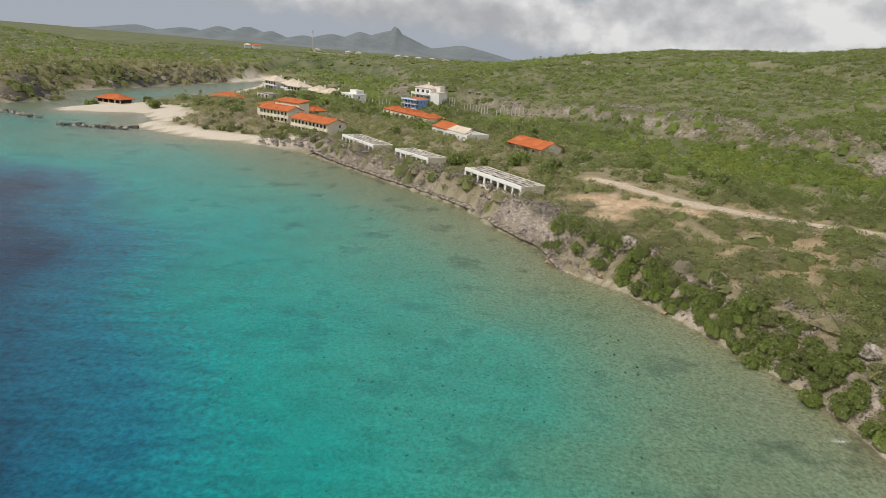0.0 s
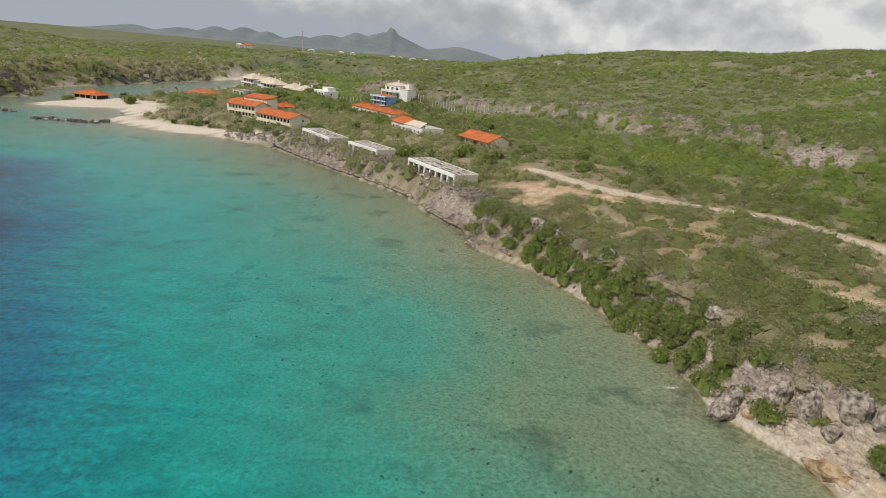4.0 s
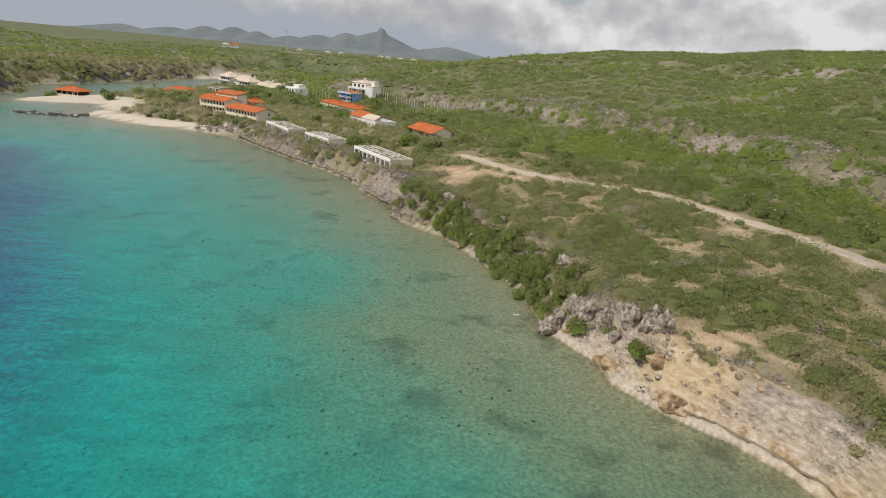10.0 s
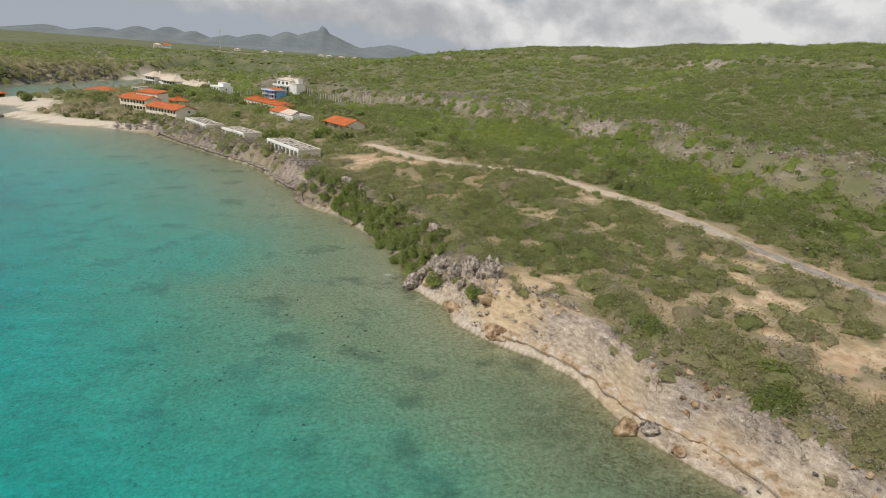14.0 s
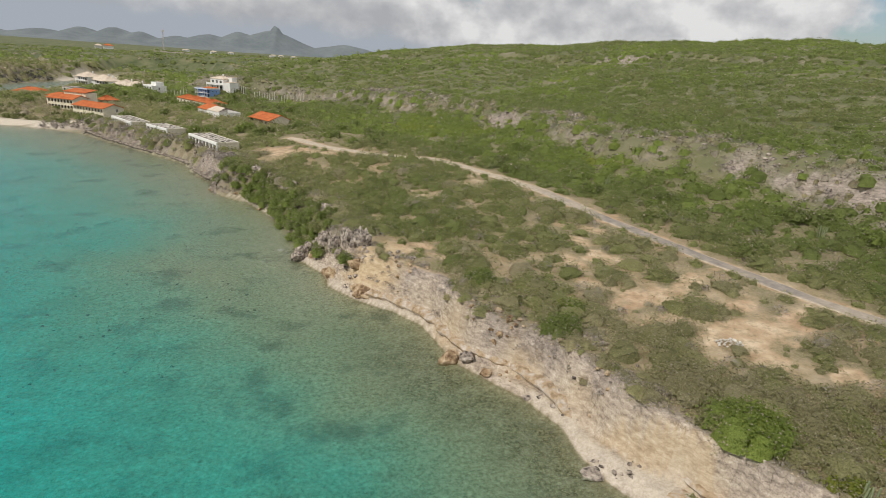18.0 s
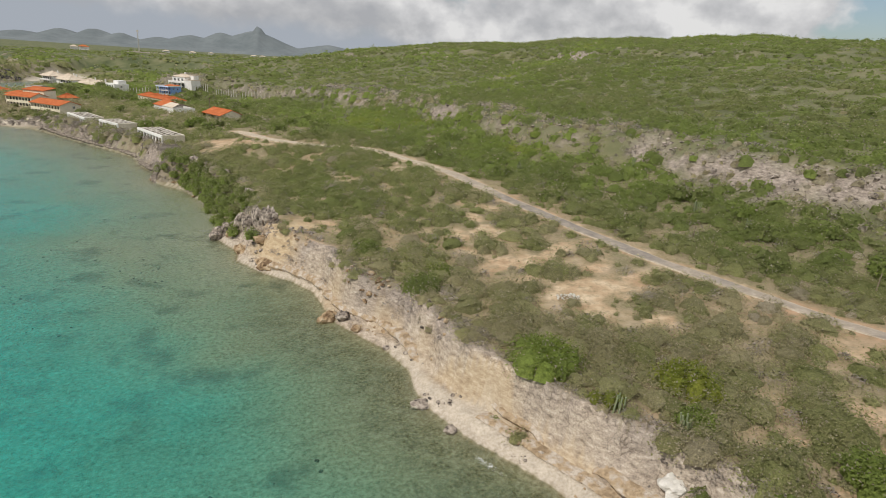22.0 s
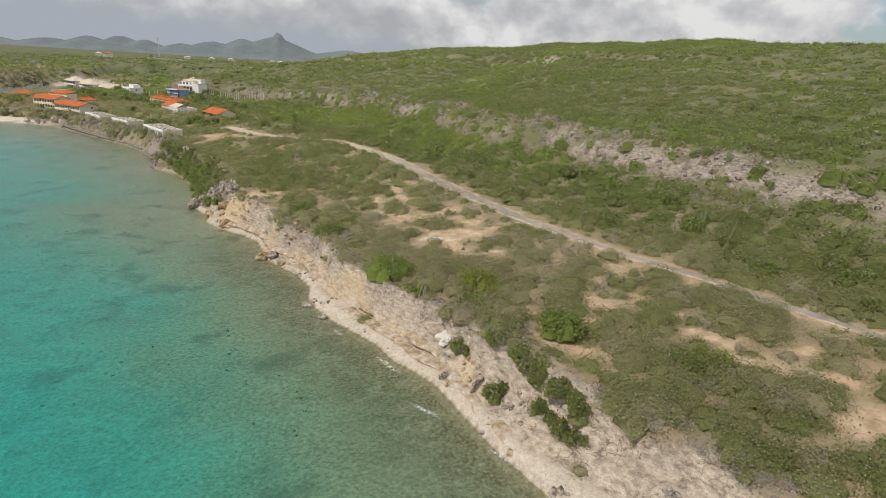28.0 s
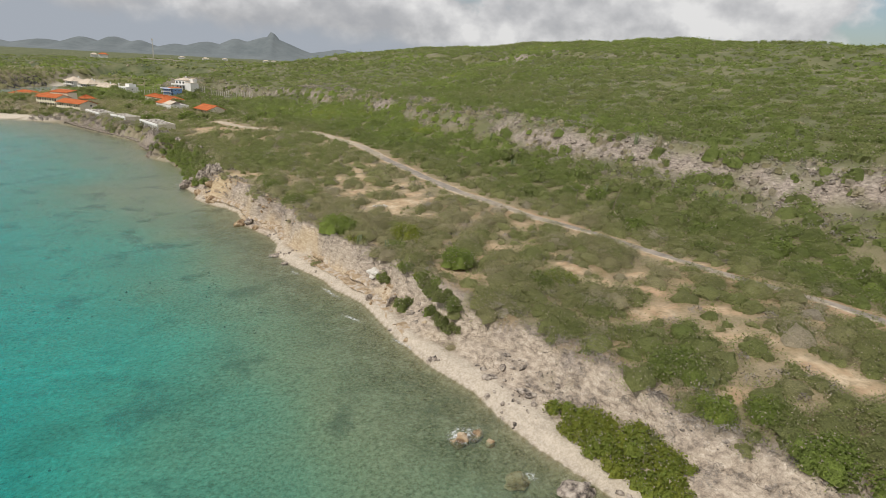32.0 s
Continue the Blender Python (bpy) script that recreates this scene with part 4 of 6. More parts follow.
def window(h, x, y, z, w, hgt, along="x", mat=None):
    """A window set into an opening: dark pane with a frame."""
    d = 0.05
    pane = cells_bm([(x - w / 2, x + w / 2, y - d / 2, y + d / 2, z, z + hgt)] if along == "x" else [(x - d / 2, x + d / 2, y - w / 2, y + w / 2, z, z + hgt)])
    p = part("window", pane, M_GLASS, h)
    t = 0.07
    if along == "x":
        f = [(x - w / 2, x + w / 2, y - .05, y + .05, z, z + t), (x - w / 2, x + w / 2, y - .05, y + .05, z + hgt - t, z + hgt), (x - t / 2, x + t / 2, y - .05, y + .05, z + t, z + hgt - t),
             (x - w / 2, x - w / 2 + t, y - .05, y + .05, z + t, z + hgt - t), (x + w / 2 - t, x + w / 2, y - .05, y + .05, z + t, z + hgt - t)]
    else:
        f = [(x - .05, x + .05, y - w / 2, y + w / 2, z, z + t), (x - .05, x + .05, y - w / 2, y + w / 2, z + hgt - t, z + hgt), (x - .05, x + .05, y - t / 2, y + t / 2, z + t, z + hgt - t),
             (x - .05, x + .05, y - w / 2, y - w / 2 + t, z + t, z + hgt - t), (x - .05, x + .05, y + w / 2 - t, y + w / 2, z + t, z + hgt - t)]
    part("window_frame", cells_bm(f), M_WHITE, p)


M_GLASS = material("window_glass", 0.12)[0]
M_GLASS.node_tree.nodes["Principled BSDF"].inputs["Base Color"].default_value = (0.025, 0.03, 0.035, 1)
M_GLASS.node_tree.nodes["Principled BSDF"].inputs["Specular IOR Level"].default_value = 0.5


def foot(x, y, L, W, turn, grow=1.0):
    KEEP_OUT.append((x, y, L / 2 + grow, W / 2 + grow, turn))


def corner_to_centre(fl, fr, depth):
    """Centre, length and turn of a block from its front-left and front-right corners."""
    dx, dy = fr[0] - fl[0], fr[1] - fl[1]
    L, a = math.hypot(dx, dy), math.atan2(dy, dx)
    return (fl[0] + fr[0]) / 2 - math.sin(a) * depth / 2, (fl[1] + fr[1]) / 2 + math.cos(a) * depth / 2, L, math.degrees(a)


def ruin_block(fl, fr, depth, z, height, bays, seed, label):
    rs = random.Random(seed)
    x, y, L, turn = corner_to_centre(fl, fr, depth)
    foot(x, y, L, depth, turn, -.1)
    h = base("abandoned_block", x, y, turn, label, "building", "roofless seaside blocks", z)
    a, b = L / 2, depth / 2
    part("plinth", box_bm(L + .6, depth + .6, 3.0, (0, 0, -2.9), .04), M_PLASTER, h)
    part("back_wall", wall_bm(-a, b, a, b, .1, height - .35, .2, [(1.5 + i * 3, 2.4 + i * 3, .1, 2.1) for i in range(int(L / 3) - 1)]), M_PLASTER, h)
    part("end_wall", wall_bm(-a, -b + .3, -a, b, .1, height - .35, .2), M_PLASTER, h)
    part("end_wall", wall_bm(a, -b + .3, a, b, .1, height - .35, .2), M_PLASTER, h)
    for i in range(bays + 1):
        px = -a + .15 + (L - .3) * i / bays
        part("post", box_bm(.62, .4, height - .4, (px, -b + .15, .1), .02), M_WHITE, h)
        if 0 < i < bays:
            part("partition", wall_bm(px, -b + 1.8, px, b - .1, .1, height - .5, .15), M_PLASTER, h)
    part("recessed_front", wall_bm(-a + .1, -b + 2.2, a - .1, -b + 2.2, .1, height - .45, .12, [((i + .25) * L / bays, (i + .8) * L / bays, .1, 2.1) for i in range(bays)]), M_PLASTER, h)
    part("front_beam", box_bm(L + .2, .45, .85, (0, -b + .1, height - .7), .02), M_WHITE, h)
    part("back_beam", box_bm(L + .2, .3, .4, (0, b, height - .32), .02), M_PLASTER, h)
    for s in (-1, 1):
        part("side_beam", box_bm(.3, depth - .4, .4, (s * a, 0, height - .32), .02), M_PLASTER, h)
    # what is left of the roof: slab pieces between long beams
    rows = 5
    for r in range(rows):
        yy = -b + .5 + (depth - .9) * r / (rows - 1)
        part("roof_beam", box_bm(L - .3, .16, .26, (0, yy, height - .12), .015), M_PALE, h)
    for r in range(rows - 1):
        yy = -b + .5 + (depth - .9) * (r + .5) / (rows - 1)
        n = 9
        for i in range(n):
            if rs.random() < .7:
                part("roof_slab", box_bm(L / n * rs.uniform(.84, .97), (depth - .9) / (rows - 1) * .9, .09, (-a + L * (i + .5) / n, yy, height - .1 + rs.uniform(-.02, .05))), M_SLAB, h)
    return h


ruin_block((11.5, 151.6), (23.4, 132.0), 7.3, 5.9, 2.9, 8, 1, "roofless cream concrete block above the cliff")
ruin_block((-8.3, 176.9), (1.6, 164.2), 6.8, 5.4, 2.9, 6, 2, "roofless cream concrete block above the cliff")
ruin_block((-27.9, 202.3), (-15.7, 183.9), 7.0, 4.9, 2.9, 8, 3, "roofless cream concrete block above the cliff")


def hotel_wing(fl, fr, depth, z, bays, label, rear=False):
    x, y, L, turn = corner_to_centre(fl, fr, depth)
    foot(x, y, L, depth, turn, 1.0)
    h = base("hotel_wing", x, y, turn, label, "building", "hotel wings", z)
    a, b, st = L / 2, depth / 2, 2.45
    part("plinth", box_bm(L + .4, depth + .4, 3.2, (0, 0, -3.1), .04), M_PLASTER, h)
    for s in (-1, 1):
        part("end_wall", wall_bm(s * a, -b, s * a, b, .1, 2 * st, .22, [(depth * .6, depth * .6 + 1.1, st + 1.0, st + 2.1)]), M_PLASTER, h)
        window(h, s * a, -b + depth * .6 + .55, st + 1.0, 1.1, 1.1, "y")
    part("back_wall", wall_bm(-a + .12, b, a - .12, b, .1, 2 * st, .22), M_PLASTER, h)
    for f in range(2):
        z0 = f * st
        w = L / bays
        holes = [((i + .2) * w, (i + .72) * w, z0 + .12, z0 + 2.0) for i in range(bays)]
        part("front_wall", wall_bm(-a + .12, -b + 1.6, a - .12, -b + 1.6, z0 + .1, z0 + st - .2, .18, holes), M_PLASTER, h)
        part("floor_slab", box_bm(L + .1, depth - .25, .2, (0, -.1, z0 + st - .2)), M_PLASTER, h)
        part("balcony_edge", box_bm(L + .3, .18, .42, (0, -b - .02, z0 + st - .34)), M_CREAM, h)
        for i in range(bays + 1):
            part("post", box_bm(.32, .32, st - .34, (-a + .16 + (L - .32) * i / bays, -b + .1, z0 + .02), .02), M_CREAM, h)
        for i in range(bays):
            part("balustrade", box_bm(w - .34, .1, .75, (-a + (i + .5) * w, -b + .08, z0 + .1)), M_CREAM, h)
            bx = -a + .12 + (i + .46) * w
            part("balcony_door", cells_bm([(bx - w * .25, bx + w * .25, -b + 1.58, -b + 1.63, z0 + .13, z0 + 1.98)]), M_GLASS, h)
    gable_roof(h, -a, a, -b, b, 2 * st + .05, 1.6, M_TILE, .55, int(L), M_PLASTER)
    if rear:
        part("rear_wall", wall_bm(-a, b + .3, a - 2, b + .3, 2 * st + .4, 2 * st + 2.6, .2, [((i + .3) * L / 9, (i + .75) * L / 9, 2 * st + 1.7, 2 * st + 2.35) for i in range(8)]), M_CREAM, h)
        part("rear_block", box_bm(L - 2, 6.0, 2 * st + 2.5, (-1, b + 3.4, 0)), M_PLASTER, h)
        part("rear_roof", slope_bm([(-a - .4, b - .2, 2 * st + 2.5), (a - 1.6, b - .2, 2 * st + 2.5), (a - 1.6, b + 6.6, 2 * st + 3.7), (-a - .4, b + 6.6, 2 * st + 3.7)], .16, int(L)), M_TILE, h)
        part("end_block", box_bm(4.5, 6.5, 2 * st + .6, (-a - 2.3, b - 2, -1)), M_PLASTER, h)
        part("end_block_roof", slope_bm([(-a - 4.8, b - 5.4, 2 * st + .6), (-a - .1, b - 5.4, 2 * st + .6), (-a - .1, b + 1.4, 2 * st + 1.6), (-a - 4.8, b + 1.4, 2 * st + 1.6)], .16, 5), M_TILE, h)
    return h


hotel_wing((-51.4, 228.6), (-35.4, 216.0), 9.5, 4.0, 10, "two-storey cream hotel wing with orange tile roof")
hotel_wing((-67.6, 244.6), (-54.4, 237.0), 8.5, 5.2, 8, "cream hotel wing with stepped orange tile roofs", True)


def bungalow_row():
    x, y, L, turn = corner_to_centre((-20.0, 281.5), (2.2, 249.6), 8.5)
    foot(x, y, L, 8.5, turn, .5)
    h = base("bungalow_row", x, y, turn, "long low bungalow row with orange hipped roofs", "building", z=ground_z(x, y) - .2)
    a, b, n = L / 2, 4.25, 4
    holes = [((i + .3) * L / 10, (i + .65) * L / 10, .9, 2.1) for i in range(10)]
    part("front_wall", wall_bm(-a, -b, a, -b, -1.5, 2.7, .22, holes), M_CREAM, h)
    part("back_wall", wall_bm(-a, b, a, b, -1.5, 2.7, .22), M_CREAM, h)
    for s in (-1, 1):
        part("end_wall", wall_bm(s * a, -b + .12, s * a, b - .12, -1.5, 2.7, .22), M_CREAM, h)
    for i in range(10):
        window(h, -a + (i + .475) * L / 10, -b, .9, .35 * L / 10, 1.2)
    for i in range(n):
        w = L / n
        hip_roof(h, -a + i * w + .5, -a + (i + 1) * w - .5, -b, b, 2.7 + .02 * i, 1.9, M_TILE, .5, 9)


def half_roofed_house():
    x, y, L, turn = corner_to_centre((3.0, 215.0), (14.6, 196.5), 9.0)
    foot(x, y, L, 9, turn, .5)
    h = base("half_roofed_house", x, y, turn, "white house with half its orange roof gone", "building", z=ground_z(x, y) - .9)
    a, b = L / 2, 4.5
    holes = [(.8 + i * 2.6, 1.7 + i * 2.6, 1.2, 2.1) for i in range(int(L / 2.6))]
    part("front_wall", wall_bm(-a, -b, a, -b, -1.5, 3.2, .25, holes), M_WHITE, h)
    part("back_wall", wall_bm(-a, b, a, b, -1.5, 3.2, .25, holes), M_WHITE, h)
    part("end_wall", wall_bm(-a, -b + .13, -a, b - .13, -1.5, 3.2, .25), M_WHITE, h)
    part("end_wall", wall_bm(a, -b + .13, a, b - .13, -1.5, 3.2, .25, [(3, 4, 1, 2.1), (5.5, 6.4, 1, 2.1)]), M_WHITE, h)
    part("inner_wall", wall_bm(-a + L * .42, -b + .13, -a + L * .42, b - .13, .0, 3.0, .2), M_WHITE, h)
    part("floor", box_bm(L - .3, 8.7, .2, (0, 0, -.1)), M_PALE, h)
    for i in range(len(holes)):
        if i % 3 != 1:
            window(h, -a + holes[i][0] + .45, -b, 1.2, .9, .9)
    gable_roof(h, -a, -a + L * .42, -b, b, 3.2, 1.7, M_TILE, .5, 12, M_WHITE)
    for i in range(7):
        px = -a + L * (.47 + .08 * i)
        part("bare_rafter", slope_bm([(px, -b - .2, 3.1), (px + .14, -b - .2, 3.1), (px + .14, 0, 4.7), (px, 0, 4.7)], .14), M_WOOD, h)
        part("bare_rafter", slope_bm([(px + .14, b + .2, 3.1), (px, b + .2, 3.1), (px, 0, 4.7), (px + .14, 0, 4.7)], .14), M_WOOD, h)
    part("bare_roof_deck", slope_bm([(-a + L * .43, -b - .3, 3.25), (a - 1, -b - .3, 3.25), (a - 3, -.6, 4.75), (-a + L * .43, -.6, 4.75)], .08, 0), M_PALETILE, h)


def orange_roof_house():
    x, y, L, turn = corner_to_centre((28.5, 189.5), (37.0, 176.5), 8.5)
    foot(x, y, L, 8.5, turn, .4)
    h = base("small_house", x, y, turn, "small cream house with bright orange roof in scrub", "building", z=8.7)
    a, b = L / 2, 4.25
    part("front_wall", wall_bm(-a, -b, a, -b, -3, 2.8, .22, [(2, 3.2, .9, 2.1), (6, 7, .0, 2.1), (10, 11.2, .9, 2.1)]), M_PLASTER, h)
    part("back_wall", wall_bm(-a, b, a, b, -3, 2.8, .22), M_PLASTER, h)
    for s in (-1, 1):
        part("end_wall", wall_bm(s * a, -b + .12, s * a, b - .12, -3, 2.8, .22), M_PLASTER, h)
    for wx in (2.6, 10.6):
        window(h, -a + wx, -b, .9, 1.2, 1.2)
    for i in range(5):
        part("veranda_post", box_bm(.2, .2, 5.4, (-a + .3 + i * (L - .6) / 4, -b - 1.6, -3)), M_CREAM, h)
    gable_roof(h, -a, a, -b - 1.4, b, 2.8, 2.0, M_TILE, .4, 14, M_PLASTER)


def blue_house():
    h = base("blue_house", -5.4, 288.5, -38, "two-storey blue villa with white-railed balconies", "building", z=11.0)
    h.scale = (.9, .9, .72)
    foot(-5.4, 288.5, 11, 9, -38, .5)
    holes = [(.8 + i * 2.4, 2.2 + i * 2.4, z0, z0 + 2.0) for i in range(4) for z0 in (.3, 3.2)]
    part("front_wall", wall_bm(-5, -3, 5, -3, -4, 5.6, .25, holes), M_BLUE, h)
    part("back_wall", wall_bm(-5, 4.5, 5, 4.5, -4, 5.6, .25), M_BLUE, h)
    for s in (-1, 1):
        part("side_wall", wall_bm(s * 5, -2.87, s * 5, 4.37, -4, 5.6, .25, [(1.5, 2.5, 3.6, 4.8), (4.5, 5.5, 3.6, 4.8), (3, 4, .8, 2)]), M_BLUE, h)
        for wy, wz in ((-.87, 3.6), (2.13, 3.6), (.63, .8)):
            window(h, s * 5, wy, wz, 1.0, 1.2, "y")
    for z0 in (0, 2.9):
        part("balcony_slab", box_bm(10.4, 2.2, .2, (0, -4.0, z0 - .1)), M_WHITE, h)
        for i in range(6):
            part("balcony_post", box_bm(.18, .18, 2.7, (-4.9 + i * 1.96, -5.0, z0 + .1)), M_PALEBLUE, h)
            if i < 5:
                part("railing", cells_bm([(-4.8 + i * 1.96, -3.05 + i * 1.96, -5.03, -4.97, z0 + .95, z0 + 1.03), (-4.8 + i * 1.96, -3.05 + i * 1.96, -5.03, -4.97, z0 + .25, z0 + .31)] +
                     [(-4.7 + i * 1.96 + k * .28, -4.66 + i * 1.96 + k * .28, -5.02, -4.98, z0 + .31, z0 + .95) for k in range(6)]), M_WHITE, h)
    part("roof_slab", box_bm(10.6, 10.0, .3, (0, -.4, 5.6)), M_PALEBLUE, h)
    for s in (-1, 1):
        part("parapet", box_bm(.25, 10.0, .7, (s * 5.2, -.4, 5.9)), M_WHITE, h)
    part("roof_patch", slope_bm([(-4.6, .2, 5.95), (4.6, .2, 5.95), (4.6, 4.4, 6.9), (-4.6, 4.4, 6.9)], .14, 10), M_TILE, h)


def white_villa():
    h = base("white_villa", .6, 301.4, -38, "tall white villa with pale tile roof and chimney", "building", z=14.2)
    foot(.6, 301.4, 16, 11, -38, .5)
    hol = [(1 + i * 3.0, 2.6 + i * 3.0, z0, z0 + 1.5) for i in range(3) for z0 in (.8, 3.8)]
    part("front_wall", wall_bm(-5, -4, 5, -4, -4, 6, .3, hol), M_WHITE, h)
    part("back_wall", wall_bm(-5, 4, 5, 4, -4, 6, .3), M_WHITE, h)
    for s in (-1, 1):
        part("side_wall", wall_bm(s * 5, -3.85, s * 5, 3.85, -4, 6, .3, [(2, 3, 3.8, 5), (5, 6, 3.8, 5), (3, 4.2, .8, 2)]), M_WHITE, h)
        for wy, wz in ((-1.35, 3.8), (1.65, 3.8)):
            window(h, s * 5, wy, wz, 1.0, 1.2, "y")
    for i in range(3):
        for z0 in (.8, 3.8):
            window(h, -5 + 1.8 + i * 3.0, -4, z0, 1.6, 1.5)
    part("terrace_slab", box_bm(10.4, 3, .25, (0, -5.6, 2.9)), M_WHITE, h)
    for i in range(5):
        part("terrace_post", box_bm(.25, .25, 2.9, (-4.9 + i * 2.45, -6.9, 0)), M_WHITE, h)
    part("terrace_parapet", box_bm(10.4, .2, .9, (0, -7.0, 3.15)), M_WHITE, h)
    hip_roof(h, -5, 5, -4, 4, 6, 1.5, M_PALETILE, .5, 9)
    part("stair_tower", box_bm(3.2, 3.6, 11.2, (6.5, 1.0, -4)), M_WHITE, h)
    part("tower_roof", box_bm(3.5, 3.9, .25, (6.5, 1.0, 7.2)), M_PALETILE, h)
    part("side_wing", box_bm(5.5, 6.5, 8.6, (8.2, -2.0, -4)), M_WHITE, h)
    part("wing_roof", box_bm(5.8, 6.8, .25, (8.2, -2.0, 4.6)), M_PALETILE, h)
    part("chimney", box_bm(.7, .7, 2.4, (-1.5, 2.2, 6.2)), M_WHITE, h)



def row_villa(x, y, turn, z, L, label, flat=False):
    h = base("row_villa", x, y, turn, label, "building", "pale villas on the rise", z)
    foot(x, y, L, 9, turn, .3)
    a = L / 2
    holes = [(1 + i * 3.0, 2.8 + i * 3.0, z0, z0 + 1.7) for i in range(int((L - 1) / 3)) for z0 in (.5, 3.3)]
    part("front_wall", wall_bm(-a, -4, a, -4, -3.5, 5.4, .25, holes), M_WHITE, h)
    part("back_wall", wall_bm(-a, 4, a, 4, -3.5, 5.4, .25), M_WHITE, h)
    for s in (-1, 1):
        part("side_wall", wall_bm(s * a, -3.87, s * a, 3.87, -3.5, 5.4, .25, [(3, 4.2, 3.6, 4.8)]), M_WHITE, h)
        window(h, s * a, -.27, 3.6, 1.2, 1.2, "y")
    part("balcony_slab", box_bm(L, 1.8, .2, (0, -4.9, 2.8)), M_WHITE, h)
    part("balcony_parapet", box_bm(L, .15, .8, (0, -5.75, 3.0)), M_WHITE, h)
    for s in (-1, 0, 1):
        part("balcony_post", box_bm(.3, .3, 6.2, (s * (a - .2), -5.6, -3.4)), M_WHITE, h)
    for c in holes:
        window(h, -a + (c[0] + c[1]) / 2, -4, c[2], 1.8, 1.7)
    if flat:
        part("roof_slab", box_bm(L + .4, 8.4, .3, (0, 0, 5.4)), M_WHITE, h)
        part("roof_hut", box_bm(L * .45, 4.5, 1.9, (L * .2, 1, 5.7)), M_WHITE, h)
    else:
        hip_roof(h, -a, a, -5.6, 4.6, 5.4, 2.9, M_PALETILE, .5, 10)
        part("chimney", box_bm(.6, .6, 3.2, (a * .5, 1.0, 5.8)), M_WHITE, h)


bungalow_row(), half_roofed_house(), orange_roof_house(), blue_house(), white_villa()
for k, (vx, vy, vz) in enumerate(((-91, 368, 9.0), (-81, 356, 9.0), (-71, 344, 8.8), (-61, 333, 8.4), (-50, 322, 8.0))):
    row_villa(vx + (0, 2.5, -1, 2, 0)[k], vy + (0, 2.5, -1, 2, 0)[k], -47 + 2 * k, vz - (1.0, 1.6, 1.3, 1.9, 1.5)[k], (13.5, 12, 13, 11.5, 13)[k], "pale villa with sun-bleached tile roof on a rise")
row_villa(-38, 309, -50, 8.4, 13, "white flat-roofed villa on a low rise", True)


def open_pavilion(name, x, y, turn, z, L, W, label, dark=True):
    h = base(name, x, y, turn, label, "building", z=z)
    foot(x, y, L, W, turn, .5)
    a, b = L / 2, W / 2
    part("floor_slab", box_bm(L + .5, W + .5, 1.4, (0, 0, -1.2), .03), M_PALE, h)
    for i in range(5):
        for s in (-1, 1):
            part("post", box_bm(.3, .3, 2.8, (-a + .2 + i * (L - .4) / 4, s * (b - .2), .2)), M_CREAM, h)
    part("low_wall", wall_bm(-a, -b, a, -b, .2, 1.3, .2), M_CREAM, h)
    part("back_wall", wall_bm(-a + .5, b - 1, a - .5, b - 1, .2, 3, .2, [(2, 3, .2, 2.2)]), M_CREAM if not dark else M_WOOD, h)
    part("end_wall", wall_bm(-a, -b + .3, -a, b - .3, .2, 3.0, .2), M_WOOD if dark else M_CREAM, h)
    hip_roof(h, -a, a, -b, b, 3.0, 2.2, M_TILE, .9, 10)


open_pavilion("beach_house", -149, 291, -15, 0.9, 13, 9, "orange-roofed beach house standing on the sand spit")
open_pavilion("beach_restaurant", -104, 318, -10, 3.4, 15, 10, "large orange-roofed beach restaurant behind the beach", False)
open_pavilion("garden_pavilion", -49, 266, -45, 5.4, 6, 6, "small garden pavilion with a faded orange roof", False)


def grey_shell(x, y, turn, z):
    h = base("concrete_shell", x, y, turn, "unfinished grey concrete house shell without roof", "building", z=z)
    foot(x, y, 10, 7, turn)
    hol = [(1 + i * 3, 2.6 + i * 3, .4, 2.4) for i in range(3)]
    part("front_wall", wall_bm(-5, -3.5, 5, -3.5, -2, 3, .25, hol), M_PALE, h)
    part("back_wall", wall_bm(-5, 3.5, 5, 3.5, -2, 3, .25, hol), M_PALE, h)
    for s in (-1, 1):
        part("side_wall", wall_bm(s * 5, -3.4, s * 5, 3.4, -2, 3, .25, [(2, 4, .4, 2.4)]), M_PALE, h)
    part("roof_slab", box_bm(10.4, 7.4, .25, (0, 0, 3)), M_SLAB, h)


grey_shell(-84, 322, -38, 6.6)

# terrace walls by the beach
for wx, wy, L, turn, zz in ((-118, 303, 12, -10, 2.4), (-97, 300, 14, -25, 2.6), (-88, 283, 12, -20, 2.4)):
    w = base("garden_wall", wx, wy, turn, "low whitewashed garden wall above the beach", "wall", "garden walls", zz)
    part("wall", wall_bm(-L / 2, 0, L / 2, 0, -1.5, 1.1, .3), M_WHITE, w)
    part("coping", box_bm(L + .1, .4, .1, (0, 0, 1.1), .02), M_PALE, w)

# rows of bare concrete posts between the villas
for x0, y0, x1, y1, n in ((4, 299, 14, 294, 9), (19, 291, 30, 289, 9), (34, 284, 46, 280, 8), (-34, 303, -18, 297, 10)):
    for i in range(n):
        px, py = x0 + (x1 - x0) * i / (n - 1), y0 + (y1 - y0) * i / (n - 1)
        p = base("concrete_post", px, py, 0, "bare pale concrete post standing in the scrub", "post", "rows of bare posts", ground_z(px, py) - .3)
        part("shaft", box_bm(.3, .3, 3.6 + .8 * ((i * 7) % 3) / 2, (0, 0, 0), .03), M_PALE, p)
        part("footing", box_bm(.7, .7, .5, (0, 0, 0), .04), M_PALE, p)

